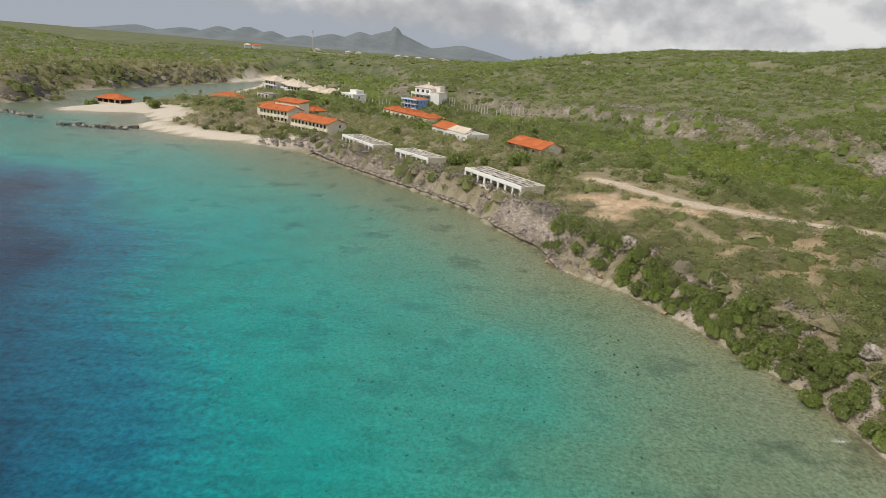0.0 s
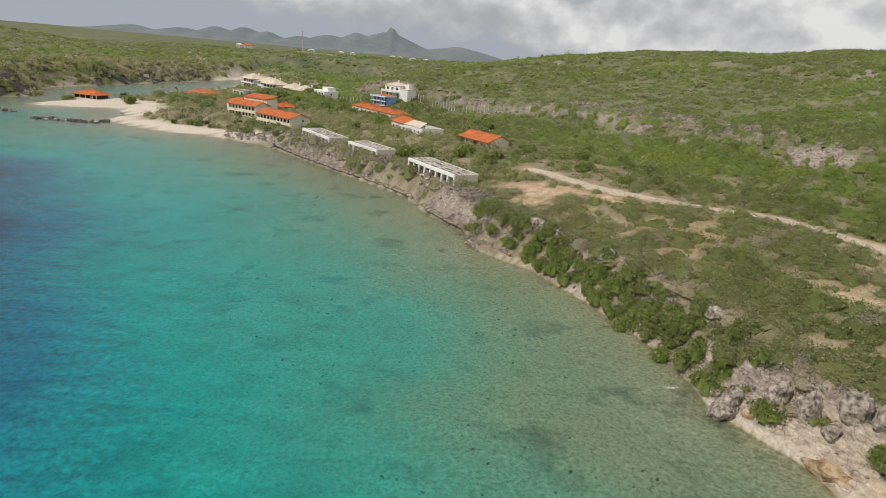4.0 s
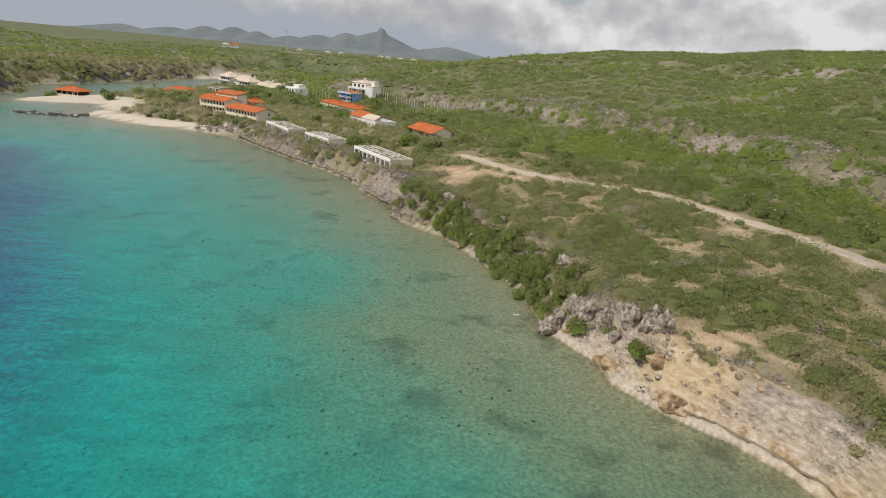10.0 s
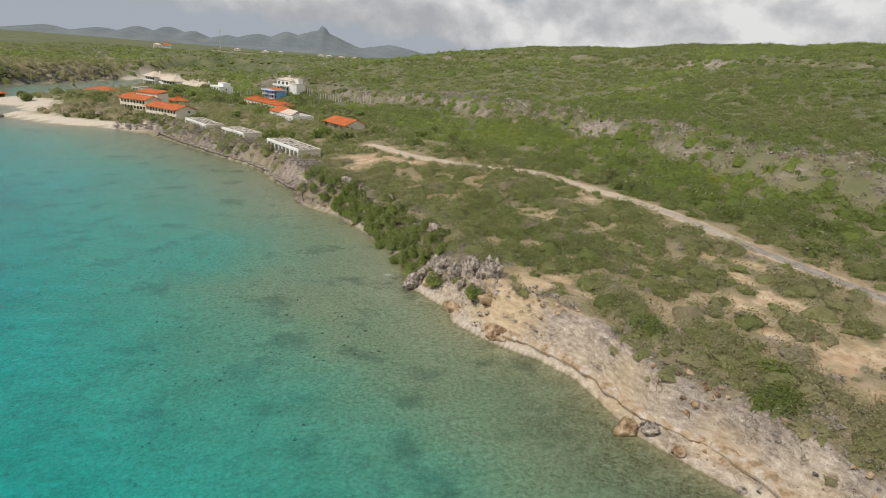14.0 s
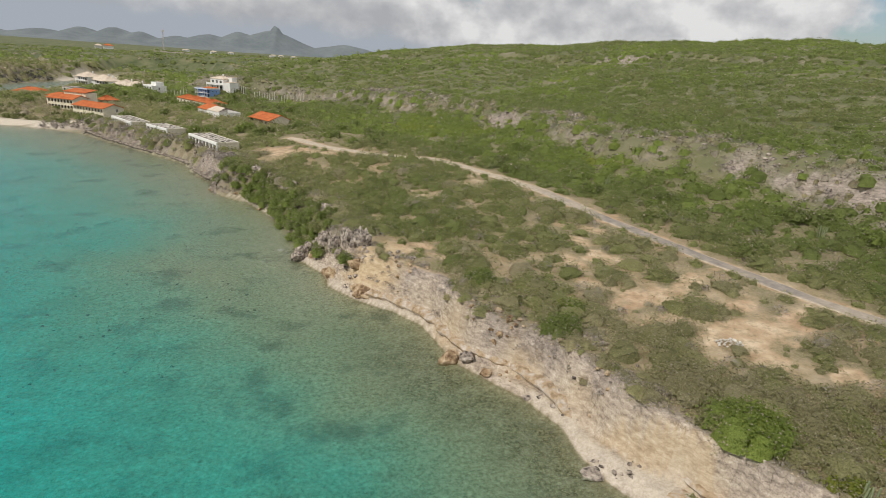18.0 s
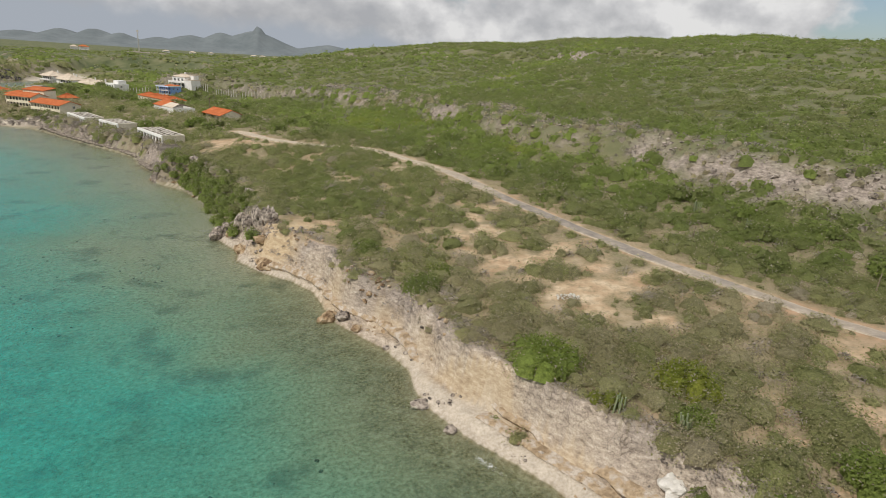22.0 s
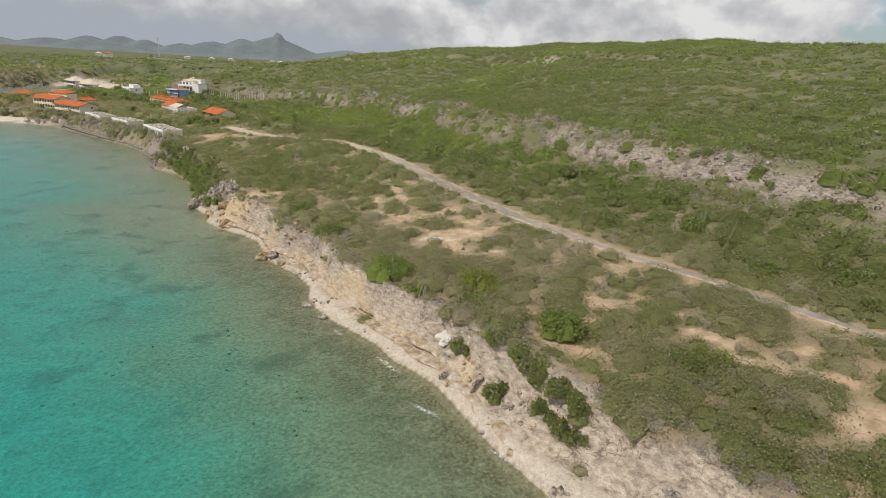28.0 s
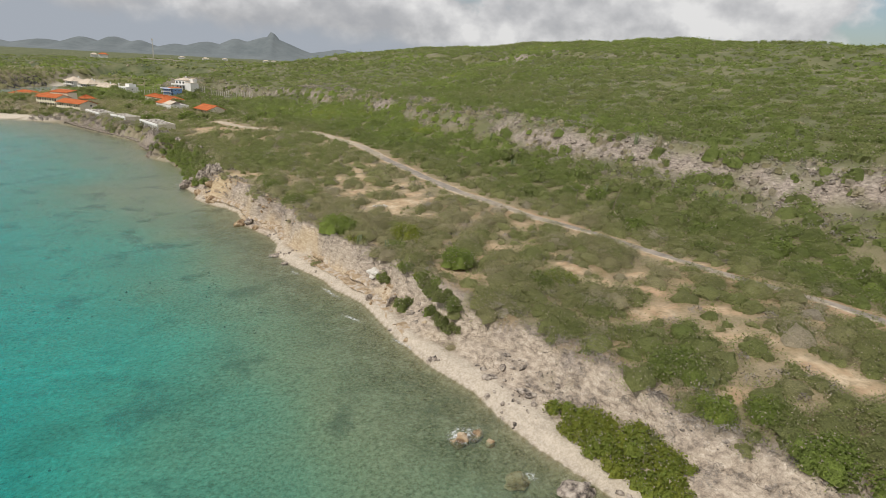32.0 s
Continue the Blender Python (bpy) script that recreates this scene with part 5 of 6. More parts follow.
def scrub_belt(name, label, box, step, u_range, count, leaf, size, seed, tone_shift=0.0, core=6):
    rs = np.random.RandomState(seed)
    x, y, z, sd, u = scatter(*box, step, rs)
    rd = line_distance(x, y, ROAD)
    dens = np.where((u < 45) & (y < 130), 1.12 + 0.9 * fbm(x, y, 9, 3), 1.12 + 0.45 * fbm(x, y, 22, 3))
    open_ground = bare(x, y)
    keep = (u > u_range[0]) & (u < u_range[1]) & (sd > 1.0) & (rs.rand(len(x)) < dens) & (rd > np.interp(y, [-40, 0], [1.3, 2.4]) + .5 * fbm(x, y, 7, 2)) & (rs.rand(len(x)) > open_ground * 1.02) & free_of_buildings(x, y)
    edge = brow_at(y, sd) - .2
    keep &= (sd > np.where((y > 100) & (x > -60), 1.5, 0)) & ((sd > edge + 1.4 * fbm(x, y, 7, 2)) | (y > 40) | (rs.rand(len(x)) < .07))
    keep &= ~((y > 205) & (sd < np.interp(y, [205, 222, 245, 270], [3, 7, 13, 20])) & (x < -30) & (x > -168))
    x, y, z, sd, u = (v[keep] for v in (x, y, z, sd, u))
    n = len(x)
    lush = fbm(x, y, 40, 3) * 0.5 + smooth(40, 75, u) * smooth(130, 80, u) * 0.28 + smooth(110, 200, u) * 0.1
    tone = np.clip(0.36 + .2 * smooth(40, 70, u) + tone_shift + lush * 0.5 + rs.randn(n) * 0.06, 0, 1)
    cu = u - np.interp(y, [-400, 100, 150, 200, 280, 600], [91, 91, 101, 110, 121, 128])
    dry = (rs.rand(n) < 0.05) | ((sd < 9) & (rs.rand(n) < 0.2)) | ((abs(cu + fbm(x, y, 25, 2) * 9) < 7) & (rs.rand(n) < 0.7))
    tone = np.where(dry, rs.rand(n) * 0.25, tone)
    r = size * (0.4 + 1.0 * rs.rand(n) ** 1.5)
    r = np.where(((sd < 7) & (y < 128)) | (dry & (u > 60)), r * 0.55, r)
    ring = np.max([bare(x + dx, y + dy) for dx, dy in ((1.6, 0), (-1.6, 0), (0, 1.6), (0, -1.6))], axis=0)
    r = np.where(u > 150, r * .85, r)
    r = np.where((ring > .35) | (line_distance(x, y, ROAD) < np.interp(y, [-40, 0], [2.6, 4.6])), r * .5, r)
    hgt = r * (0.42 + 0.36 * rs.rand(n)) + 0.3
    hgt = np.where(u > 120, hgt * .7, hgt)
    co, q, t = tufts(np.stack([x, y, z - 0.1], 1), r, hgt, np.maximum(6, (count * (r / size) ** 2 * 1.6).astype(int)), leaf, tone, rs, 0.1, 1.2, 0.5, core)
    return tagged(array_mesh(name, co, q, M_LEAF, {"tone": t}), label, "scrub", kind="stuff"), n


belts = [
    scrub_belt("shore_scrub", "dense olive thorn scrub on the coastal shelf", (60, 180, -130, 0), 2.2, (2.0, 78), 270, 0.12, 2.6, 1, 0.0, 8),
    scrub_belt("shore_scrub", "dense olive thorn scrub on the coastal shelf", (30, 160, 0, 130), 2.3, (1.6, 78), 150, 0.155, 2.6, 2, 0.0, 8),
    scrub_belt("shore_scrub", "olive and grey scrub round the old buildings", (-160, 110, 130, 420), 2.6, (1.6, 105), 34, 0.28, 2.3, 3),
    scrub_belt("hill_scrub", "green scrub covering the hillside", (90, 300, -120, 200), 2.6, (76, 190), 44, 0.26, 2.6, 4, 0.02, 6),
    scrub_belt("hill_scrub", "green scrub covering the hillside", (-60, 330, 150, 500), 3.6, (80, 400), 13, 0.38, 2.8, 5, 0.07, 6),
    scrub_belt("hill_scrub", "green scrub covering the upper hillside", (150, 480, -170, 330), 3.7, (186, 340), 13, 0.38, 2.9, 6, 0.07, 6),
    scrub_belt("far_scrub", "dark green scrub on the rocky lagoon bank", (-330, -165, 240, 560), 3.6, (1.0, 70), 10, 0.6, 2.9, 8, 0.05),
    scrub_belt("far_scrub", "green scrub across the lagoon and on far hills", (-640, 160, 300, 1000), 9.6, (2, 5000), 5, 0.9, 5.2, 7, 0.02, 5),
]

# ---- dry brush on cliffs and crags ----
def dry_brush(name, label, box, step, test, size, count, leaf, seed):
    rs = np.random.RandomState(seed)
    x, y, z, sd, u = scatter(*box, step, rs)
    keep = test(x, y, sd, u) & free_of_buildings(x, y)
    x, y, z = x[keep], y[keep], z[keep]
    n = len(x)
    r = size * (0.5 + 0.8 * rs.rand(n))
    co, q, t = tufts(np.stack([x, y, z - 0.05], 1), r, r * (0.6 + .4 * rs.rand(n)), count, leaf, np.clip(rs.rand(n) * .14, 0, 1), rs, 0.05, 0.5, 0.2)
    return tagged(array_mesh(name, co, q, M_TWIG, {"tone": t}), label, "brush", kind="stuff")


dry_brush("dry_brush", "leafless grey thorn brush along the cliff edge", (40, 150, -115, 50), 1.15,
          lambda x, y, sd, u: (sd > 3) & (abs(sd - brow_at(y, sd) - .6) < 2.0) & (fbm(x, y, 5, 2) > -.12), 0.9, 75, 0.12, 21)
dry_brush("dry_brush", "pale leafless twigs on the upper cliff slope", (55, 110, -30, 50), 1.0,
          lambda x, y, sd, u: (sd > brow_at(y, sd) - 2.2) & (sd < brow_at(y, sd) + .5) & (fbm(x, y, 4, 2) > .3), .75, 70, 0.13, 24)
dry_brush("dry_brush", "low grey brush on the broken slope under the brow", (90, 150, -115, -38), 1.25,
          lambda x, y, sd, u: (sd > brow_at(y, sd) * .5) & (sd < brow_at(y, sd) + 1) & (fbm(x, y, 6, 3) > .0), .8, 70, 0.12, 27)
dry_brush("dry_brush", "leafless thorn brush above the shore thicket", (25, 80, 40, 128), 1.7,
          lambda x, y, sd, u: (sd > 4.5) & (sd < 15) & (fbm(x, y, 6, 2) > -.2), 1.1, 55, 0.2, 25)
dry_brush("dry_brush", "leafless grey brush on the hillside crag", (-20, 240, -110, 330), 2.4,
          lambda x, y, sd, u: abs(u - np.interp(y, [-400, 100, 150, 200, 280, 600], [90, 90, 100, 109, 120, 127]) + fbm(x, y, 25, 2) * 9) < 9.5, 1.1, 34, 0.26, 22)
dry_brush("dry_brush", "grey and tan brush on the slope below the hotel", (-60, 60, 98, 240), 1.45,
          lambda x, y, sd, u: (sd > .8) & (sd < 10) & (fbm(x, y, 6, 2) > -.35), 1.2, 60, 0.28, 23)
dry_brush("dry_brush", "grey leafless bushes between the green scrub", (70, 160, -110, 120), 6.5,
          lambda x, y, sd, u: (sd > 8) & (sd < 70) & (bare(x, y) < .3) & (line_distance(x, y, ROAD) > 4), 1.3, 150, 0.17, 26)


# ---- rocks ----
def rock_bm(seed, size, stretch=(1, 1, 1), sub=3, rough=0.36):
    rs = random.Random(seed)
    bm = bmesh.new()
    bmesh.ops.create_icosphere(bm, subdivisions=sub, radius=1.0)
    off = Vector((rs.uniform(-50, 50), rs.uniform(-50, 50), rs.uniform(-50, 50)))
    cuts = [(Vector((rs.gauss(0, 1), rs.gauss(0, 1), rs.gauss(0, 1))).normalized(), rs.uniform(.55, .85)) for _ in range(9)]
    for v in bm.verts:
        p = v.co.copy()
        for n, d in cuts:           # broken faces
            k = p.dot(n) - d
            if k > 0:
                p -= n * k * .9
        f = noise.noise(p * 1.6 + off) * rough + noise.noise(p * 4.0 + off) * rough * .6 - abs(noise.noise(p * 2.3 - off)) * rough * .3
        p *= 1 + f
        v.co = Vector((p.x * stretch[0], p.y * stretch[1], p.z * stretch[2])) * size
    return bm


def boulder(x, y, size, stretch, seed, mat, label, sink=0.35, name="boulder", group="shore boulders", z=None, turn=0):
    me = bpy.data.meshes.new(name)
    bm = rock_bm(seed, size, stretch)
    bm.to_mesh(me)
    bm.free()
    me.materials.append(mat)
    ob = new(name, me)
    zz = max(ground_z(x, y), -0.6) if z is None else z
    ob.matrix_world = pose(x, y, zz + size * stretch[2] * (1 - 2 * sink) * .8, 0, 0, turn)
    return tagged(ob, label, "rock", group)


GREY, TAN = "pitted grey limestone boulder at the water's edge", "ochre-stained limestone boulder lying on the beach"
for k, (bx, by, sz, st, mat, lab, turn) in enumerate((
        (51.6, 47.0, 1.8, (1.1, .8, .95), M_ROCK, GREY, 20), (53.2, 48.0, 1.3, (.9, .9, 1.1), M_ROCK, GREY, 60), (53.8, 46.0, 1.2, (1.1, .8, .9), M_OCHRE, GREY, 10),
        (52.2, 50.4, 1.0, (1, .8, .9), M_ROCK, GREY, 0), (56.0, 45.6, 1.7, (.9, .8, 1.5), M_ROCK, GREY, 40), (58.0, 42.6, 1.8, (.8, .9, 1.6), M_ROCK, GREY, 80),
        (60.0, 39.8, 1.7, (.9, .9, 1.6), M_ROCK, GREY, 15), (58.6, 39.6, 1.2, (1, .9, .9), M_ROCK, GREY, 33),
        (57.2, 36.4, 1.6, (1.6, .75, .75), M_OCHRE, TAN, -55), (59.6, 35.0, 1.1, (1.2, .8, .8), M_ROCK, GREY, -40), (61.2, 31.8, 1.2, (1.2, .9, .8), M_OCHRE, TAN, 10),
        (61.8, 27.8, 1.7, (1.4, .8, .7), M_OCHRE, TAN, -35), (62.6, 35.4, 1.5, (.9, .8, 1.5), M_ROCK, GREY, 25), (61.8, 37.2, 1.6, (.9, .8, 1.6), M_ROCK, GREY, 5),
        (72.2, 6.4, 1.5, (1.2, .9, .8), M_OCHRE, TAN, 30), (73.9, 5.0, 1.1, (1, .9, .9), M_ROCK, GREY, 75), (75.8, 1.6, .9, (1.2, .8, .7), M_OCHRE, TAN, 0),
        (81.6, -17.2, 1.1, (1.5, 1.1, .3), M_ROCK, GREY, 20), (83.6, -22.6, .8, (1.2, .9, .5), M_ROCK, GREY, 50), (98.6, -43.6, .9, (1.1, .8, .8), M_ROCK, GREY, 10),
        (101.8, -47.6, 1.2, (1.2, .35, .9), M_ROCK, GREY, 35), (99.9, -37.2, 1.3, (1.2, .9, .7), M_WHITEROCK, "freshly broken white limestone block on the slope", 0),
        (105.3, -81.4, 1.25, (1.1, .9, .8), M_OCHRE, TAN, 15), (107.3, -80.8, 1.0, (1.2, .8, .7), M_OCHRE, TAN, 60), (108.6, -82.4, .7, (1, .9, .7), M_OCHRE, TAN, 0),
        (114.6, -91.6, 1.7, (1.2, 1, .8), M_ROCK, GREY, 20), (109.6, -88.6, 1.3, (1.3, 1, .35), M_OCHRE, TAN, 45), (111.4, -71.2, .8, (1.3, .9, .5), M_ROCK, GREY, 5),
        (115.0, -75.5, 1.1, (1.4, .7, .5), M_ROCK, GREY, -40), (26.3, 105.2, 1.0, (1.3, .8, .6), M_OCHRE, TAN, 10), (33.6, 96.6, .7, (1, .9, .7), M_OCHRE, TAN, 10),
        (40.6, 84.4, .7, (1.2, .8, .6), M_OCHRE, TAN, 30), (46.6, 70.2, .9, (1.3, .9, .5), M_OCHRE, TAN, 80), (39.0, 100.0, 1.8, (1.3, 1, 1.0), M_ROCK, GREY, -30),
        (48.5, 85.5, 1.5, (1.2, 1, .9), M_ROCK, GREY, 0), (56.5, 62.0, 1.4, (1.2, 1, .8), M_ROCK, GREY, 10), (54.0, 70.0, 1.3, (1.2, 1, .9), M_ROCK, GREY, 50))):
    boulder(bx, by, sz, st, 100 + k, mat, lab, turn=turn)
boulder(-112.5, 231.5, 1.6, (1.6, .8, .8), 301, M_DARKROCK, "dark rock at the root of the breakwater", group="", name="boulder")

# small stones and broken ledges, too many to count
def stone_field(name, label, spots, mat, seed):
    rs = np.random.RandomState(seed)
    ico = bmesh.new()
    bmesh.ops.create_icosphere(ico, subdivisions=1, radius=1.0)
    v0 = np.array([v.co for v in ico.verts])
    f0 = np.array([[v.index for v in f.verts] for f in ico.faces])
    ico.free()
    x, y, z, r = spots
    n, m = len(x), len(v0)
    V = v0[None] * (1 + 0.35 * (rs.rand(n, m, 1) - .5) * 2) * np.stack([r * (.8 + .6 * rs.rand(n)), r * (.7 + .5 * rs.rand(n)), r * (.45 + .5 * rs.rand(n))], 1)[:, None]
    a = rs.rand(n) * 6.28
    c, s = np.cos(a)[:, None], np.sin(a)[:, None]
    V = np.stack([V[..., 0] * c - V[..., 1] * s + x[:, None], V[..., 0] * s + V[..., 1] * c + y[:, None], V[..., 2] + z[:, None] + r[:, None] * .1], -1)
    F = f0[None] + (np.arange(n) * m)[:, None, None]
    return tagged(array_mesh(name, V.reshape(-1, 3), F.reshape(-1, 3), mat), label, "stones", kind="stuff")


def spots(box, step, test, r0, r1, seed):
    rs = np.random.RandomState(seed)
    x, y, z, sd, u = scatter(*box, step, rs)
    k = test(x, y, sd, u) & free_of_buildings(x, y)
    return x[k], y[k], z[k], r0 + (r1 - r0) * rs.rand(k.sum()) ** 3


stone_field("shore_stones", "broken limestone along the shore and cliff foot", spots((40, 150, -115, 128), .85, lambda x, y, sd, u: (sd > .2) & (sd < 9) & (fbm(x, y, 6, 2) > .05), .06, .5, 31), M_ROCK, 32)
stone_field("shore_stones", "ochre rubble on the ledges by the water", spots((60, 110, -60, 45), .9, lambda x, y, sd, u: (sd > .6) & (sd < 5.5) & (fbm(x, y, 5, 2) > 0), .08, .55, 33), M_OCHRE, 34)
stone_field("crag_stones", "grey broken limestone along the hillside crag", spots((-20, 240, -110, 330), 2.0, lambda x, y, sd, u: abs(u - np.interp(y, [-400, 100, 150, 200, 280, 600], [91, 91, 101, 110, 121, 128]) + fbm(x, y, 25, 2) * 9) < 4, .2, 0.9, 35), M_ROCK, 36)
stone_field("hotel_cliff_stones", "broken limestone on the cliff below the hotel", spots((-60, 60, 120, 240), 2.0, lambda x, y, sd, u: (sd > .1) & (sd < 5), .2, .9, 37), M_ROCK, 38)
stone_field("reef_stones", "dark coral heads and rubble on the sea bed", spots((-80, 120, -120, 200), 2.3, lambda x, y, sd, u: (sd < -13) & (sd > -75) & (fbm(x, y, 16, 3) > .12), .05, .26, 39), M_CORAL, 40)
stone_field("lagoon_stones", "dark rocks along the far lagoon bank", spots((-320, -130, 300, 540), 3.4, lambda x, y, sd, u: (x < -160) & (sd > .2) & (sd < 13) & (fbm(x, y, 22, 3) > .0), .5, 2.6, 41), M_DARKROCK, 42)


# ---- undercut limestone ledge along the water ----
def ledge(name, label, s0, s1, offset, seed, height=1.0, mat=None):
    pts = [tuple(p) for p in COAST_SOUTH + COAST_MIDDLE]
    d = [0.0]
    for (ax, ay), (bx, by) in zip(pts, pts[1:]):
        d.append(d[-1] + math.hypot(bx - ax, by - ay))
    yy = np.array([p[1] for p in pts])
    a, b = np.interp([s0, s1], yy, d)
    s = np.arange(a, b, .45)
    px, py = np.interp(s, d, [p[0] for p in pts]), np.interp(s, d, [p[1] for p in pts])
    k = np.ones(7) / 7
    px, py = np.convolve(np.pad(px, 3, mode="edge"), k, "valid"), np.convolve(np.pad(py, 3, mode="edge"), k, "valid")
    tx, ty = np.gradient(px), np.gradient(py)
    ln = np.hypot(tx, ty)
    nx, ny = ty / ln, -tx / ln            # inland
    w = offset(py) + fbm(px + seed, py, 7, 4, .6) * .5
    fade = smooth(0, 5, s - a) * smooth(0, 5, b - s) * smooth(-.75, -.45, fbm(px, py + seed, 11, 2))
    j1, j2, j3 = fbm(px, py + seed, 2.2, 3, .6) * .5, fbm(px - seed, py, 1.9, 3, .7) * .4, fbm(px, py - seed, 1.0, 2) * .15
    zb = np.interp(py, SHORE_Y, SHORE_LOW) - .35
    # undercut back wall, lip, brow running into the slope
    prof = ((1.1, -.6), (1.0, .5), (-.1, .5), (-.3, .8), (.0, 1.1), (.4, 1.2), (1.2, 1.3), (1.8, .1))
    rows = []
    for k, (o, h) in enumerate(prof):
        o = o + (j1 if 2 <= k <= 4 else 0.5 * j2) + 0 * px
        x2, y2 = px + nx * (w + o), py + ny * (w + o)
        z = zb + h * height * (.35 + .65 * fade) + j3 - (1 - fade) * 1.2
        rows.append(np.stack([x2, y2, z], 1))
    co = np.stack(rows, 1)
    m, n = len(prof), len(s)
    i = (np.arange(n - 1)[:, None] * m + np.arange(m - 1)[None]).ravel()
    return tagged(array_mesh(name, co.reshape(-1, 3), np.stack([i, i + 1, i + m + 1, i + m], 1), mat or M_LEDGE, None, False), label, "cliff", kind="structure")


ledge("cliff_ledge", "undercut ochre limestone ledge above the beach", -12, 29, lambda y: np.interp(y, SHORE_Y, SHORE_BEACH) - .2, 3.0, 1.4)
ledge("cliff_ledge", "undercut ochre limestone ledge above the beach", -44, -14, lambda y: np.interp(y, SHORE_Y, SHORE_BEACH) - .2, 11.0, 1.2)
ledge("cliff_ledge", "low broken limestone ledge on the beach", -60, -20, lambda y: np.interp(y, SHORE_Y, SHORE_BEACH) * .5, 17.0, .5)
ledge("cliff_ledge", "undercut dark limestone ledge along the water", 100, 203, lambda y: -.35 + 0 * y, 31.0, 1.0, M_WETROCK)


# ---- trees and shrubs that stand out ----
def twig_bm(stems, rs):
    bm = bmesh.new()
    for (ax, ay, az), (bx, by, bz), r0, r1 in stems:
        a, b = Vector((ax, ay, az)), Vector((bx, by, bz))
        d = (b - a).normalized()
        u = d.orthogonal().normalized()
        v = d.cross(u)
        lo, hi = [], []
        for k in range(6):
            c, s = math.cos(k * 1.0472), math.sin(k * 1.0472)
            lo.append(bm.verts.new(a + (u * c + v * s) * r0))
            hi.append(bm.verts.new(b + (u * c + v * s) * r1))
        for k in range(6):
            bm.faces.new((lo[k], lo[(k + 1) % 6], hi[(k + 1) % 6], hi[k]))
        bm.faces.new(hi)
    return bm


def shrub(name, x, y, r, h, tone, label, category, group="", trunk=0.25, count=420, leaf=0.2, seed=0, bark=None):
    rs = np.random.RandomState(seed + 1000)
    ob = base(name, x, y, 0, label, category, group, ground_z(x, y) - .08)
    stems = []
    th = max(.25, h * trunk)
    for k in range(5):
        a = k * 1.2566 + rs.rand() * .7
        top = (math.cos(a) * r * .5, math.sin(a) * r * .5, th + (h - th) * .45)
        stems.append(((math.cos(a) * .05, math.sin(a) * .05, th * .55), top, .045 + .02 * r, .02))
        for q in range(2):
            b = a + rs.uniform(-.6, .6)
            stems.append((top, (math.cos(b) * r * .8, math.sin(b) * r * .8, th + (h - th) * rs.uniform(.45, .8)), .025, .01))
    part("trunk", twig_bm([((0, 0, -.2), (.06, .03, th * .7), .06 + .035 * r, .05 + .025 * r)], rs), bark or M_BARK, ob)
    part("branch_fork", twig_bm(stems, rs), bark or M_BARK, ob)
    n = max(5, int(r * r * 2.2))
    ang, rad = rs.rand(n) * 6.283, np.sqrt(rs.rand(n)) * r * .72
    cz = th * .75 + (h - th) * .38 * np.sqrt(np.clip(1 - (rad / r) ** 2, 0, 1)) * rs.rand(n)
    cen = np.stack([np.cos(ang) * rad, np.sin(ang) * rad, cz], 1)
    rr = r * (.34 + .2 * rs.rand(n))
    co, q, t = tufts(cen, rr, np.minimum(rr * 1.1, h - cz), max(20, int(count * 1.7) // n), leaf * .9, np.clip(tone + rs.randn(n) * .03, 0, 1), rs, 0.0, 1.0, 0.55, 6)
    crown = array_mesh("crown", co, q, M_LEAF, {"tone": t})
    crown.parent = ob
    return ob


M_BARK = surface("grey_bark", [(0.3, (0.16, 0.13, 0.10)), (0.7, (0.28, 0.24, 0.19))], 2.0, fine=14, bump=0.4)
M_PALEBARK = surface("pale_bark", [(0.3, (0.45, 0.42, 0.37)), (0.7, (0.62, 0.58, 0.52))], 2.0, fine=14, bump=0.4)
_rs = random.Random(5)
shrub("round_tree", 113.2, -44.2, 3.0, 3.4, .80, "round dark green tree with a short pale trunk", "tree", trunk=.34, count=3600, leaf=.16, seed=1, bark=M_PALEBARK)
for k, (sx, sy, r, h, tone, lab) in enumerate((
        (107.0, -28.2, 2.8, 2.4, 1.0, "large yellow-green bush in the coastal scrub"), (93.4, -22.0, 3.2, 2.2, .84, "bright green bush above the cliff edge"),
        (97.2, -29.0, 1.3, 1.5, 1.0, "small yellow-green bush beside a cactus"), (88.6, 6.8, 1.7, 1.5, .86, "bright green bush in dry scrub"),
        (104.2, -33.5, 1.6, 1.4, .8, "low green bush above the cliff"), (127.3, -54.2, 2.1, 1.7, .92, "yellow-green bush in the coastal scrub"),
        (129.7, -89.0, 2.0, 1.6, .86, "bright green bush on the cliff top"), (134.2, -90.2, 2.0, 1.7, .8, "green bush on the cliff top"),
        (135.0, -97.5, 2.6, 2.0, .78, "dark green bush on the cliff top"), (138.0, -103.0, 2.2, 1.9, .82, "green bush on the cliff top"), (130.6, -81.0, 3.0, 1.9, .72, "wide olive thorn bush on the cliff top"),
        (101.0, -39.6, 1.3, 1.7, .68, "green bush growing on the cliff slope"), (104.2, -44.6, 1.2, 1.5, .8, "green bush growing on the cliff slope"),
        (106.4, -48.2, 1.1, 1.0, .84, "green creeper patch on the cliff slope"), (107.6, -50.6, 1.2, 1.0, .8, "green creeper patch on the cliff slope"), (103.4, -50.0, 1.5, 1.4, .62, "green bush growing on the cliff slope"),
        (124.8, -54.4, 2.2, 1.9, .62, "dark green bush in coastal scrub"), (78.5, 17.0, 2.0, 1.6, .7, "green bush near the cliff edge"), (84.6, 1.0, 2.4, 1.7, .66, "green bush near the cliff edge"))):
    shrub("bush", sx, sy, r * 1.3, h * 1.15, tone, lab, "bush", "", .15, int(330 * r * r), .15, 10 + k)
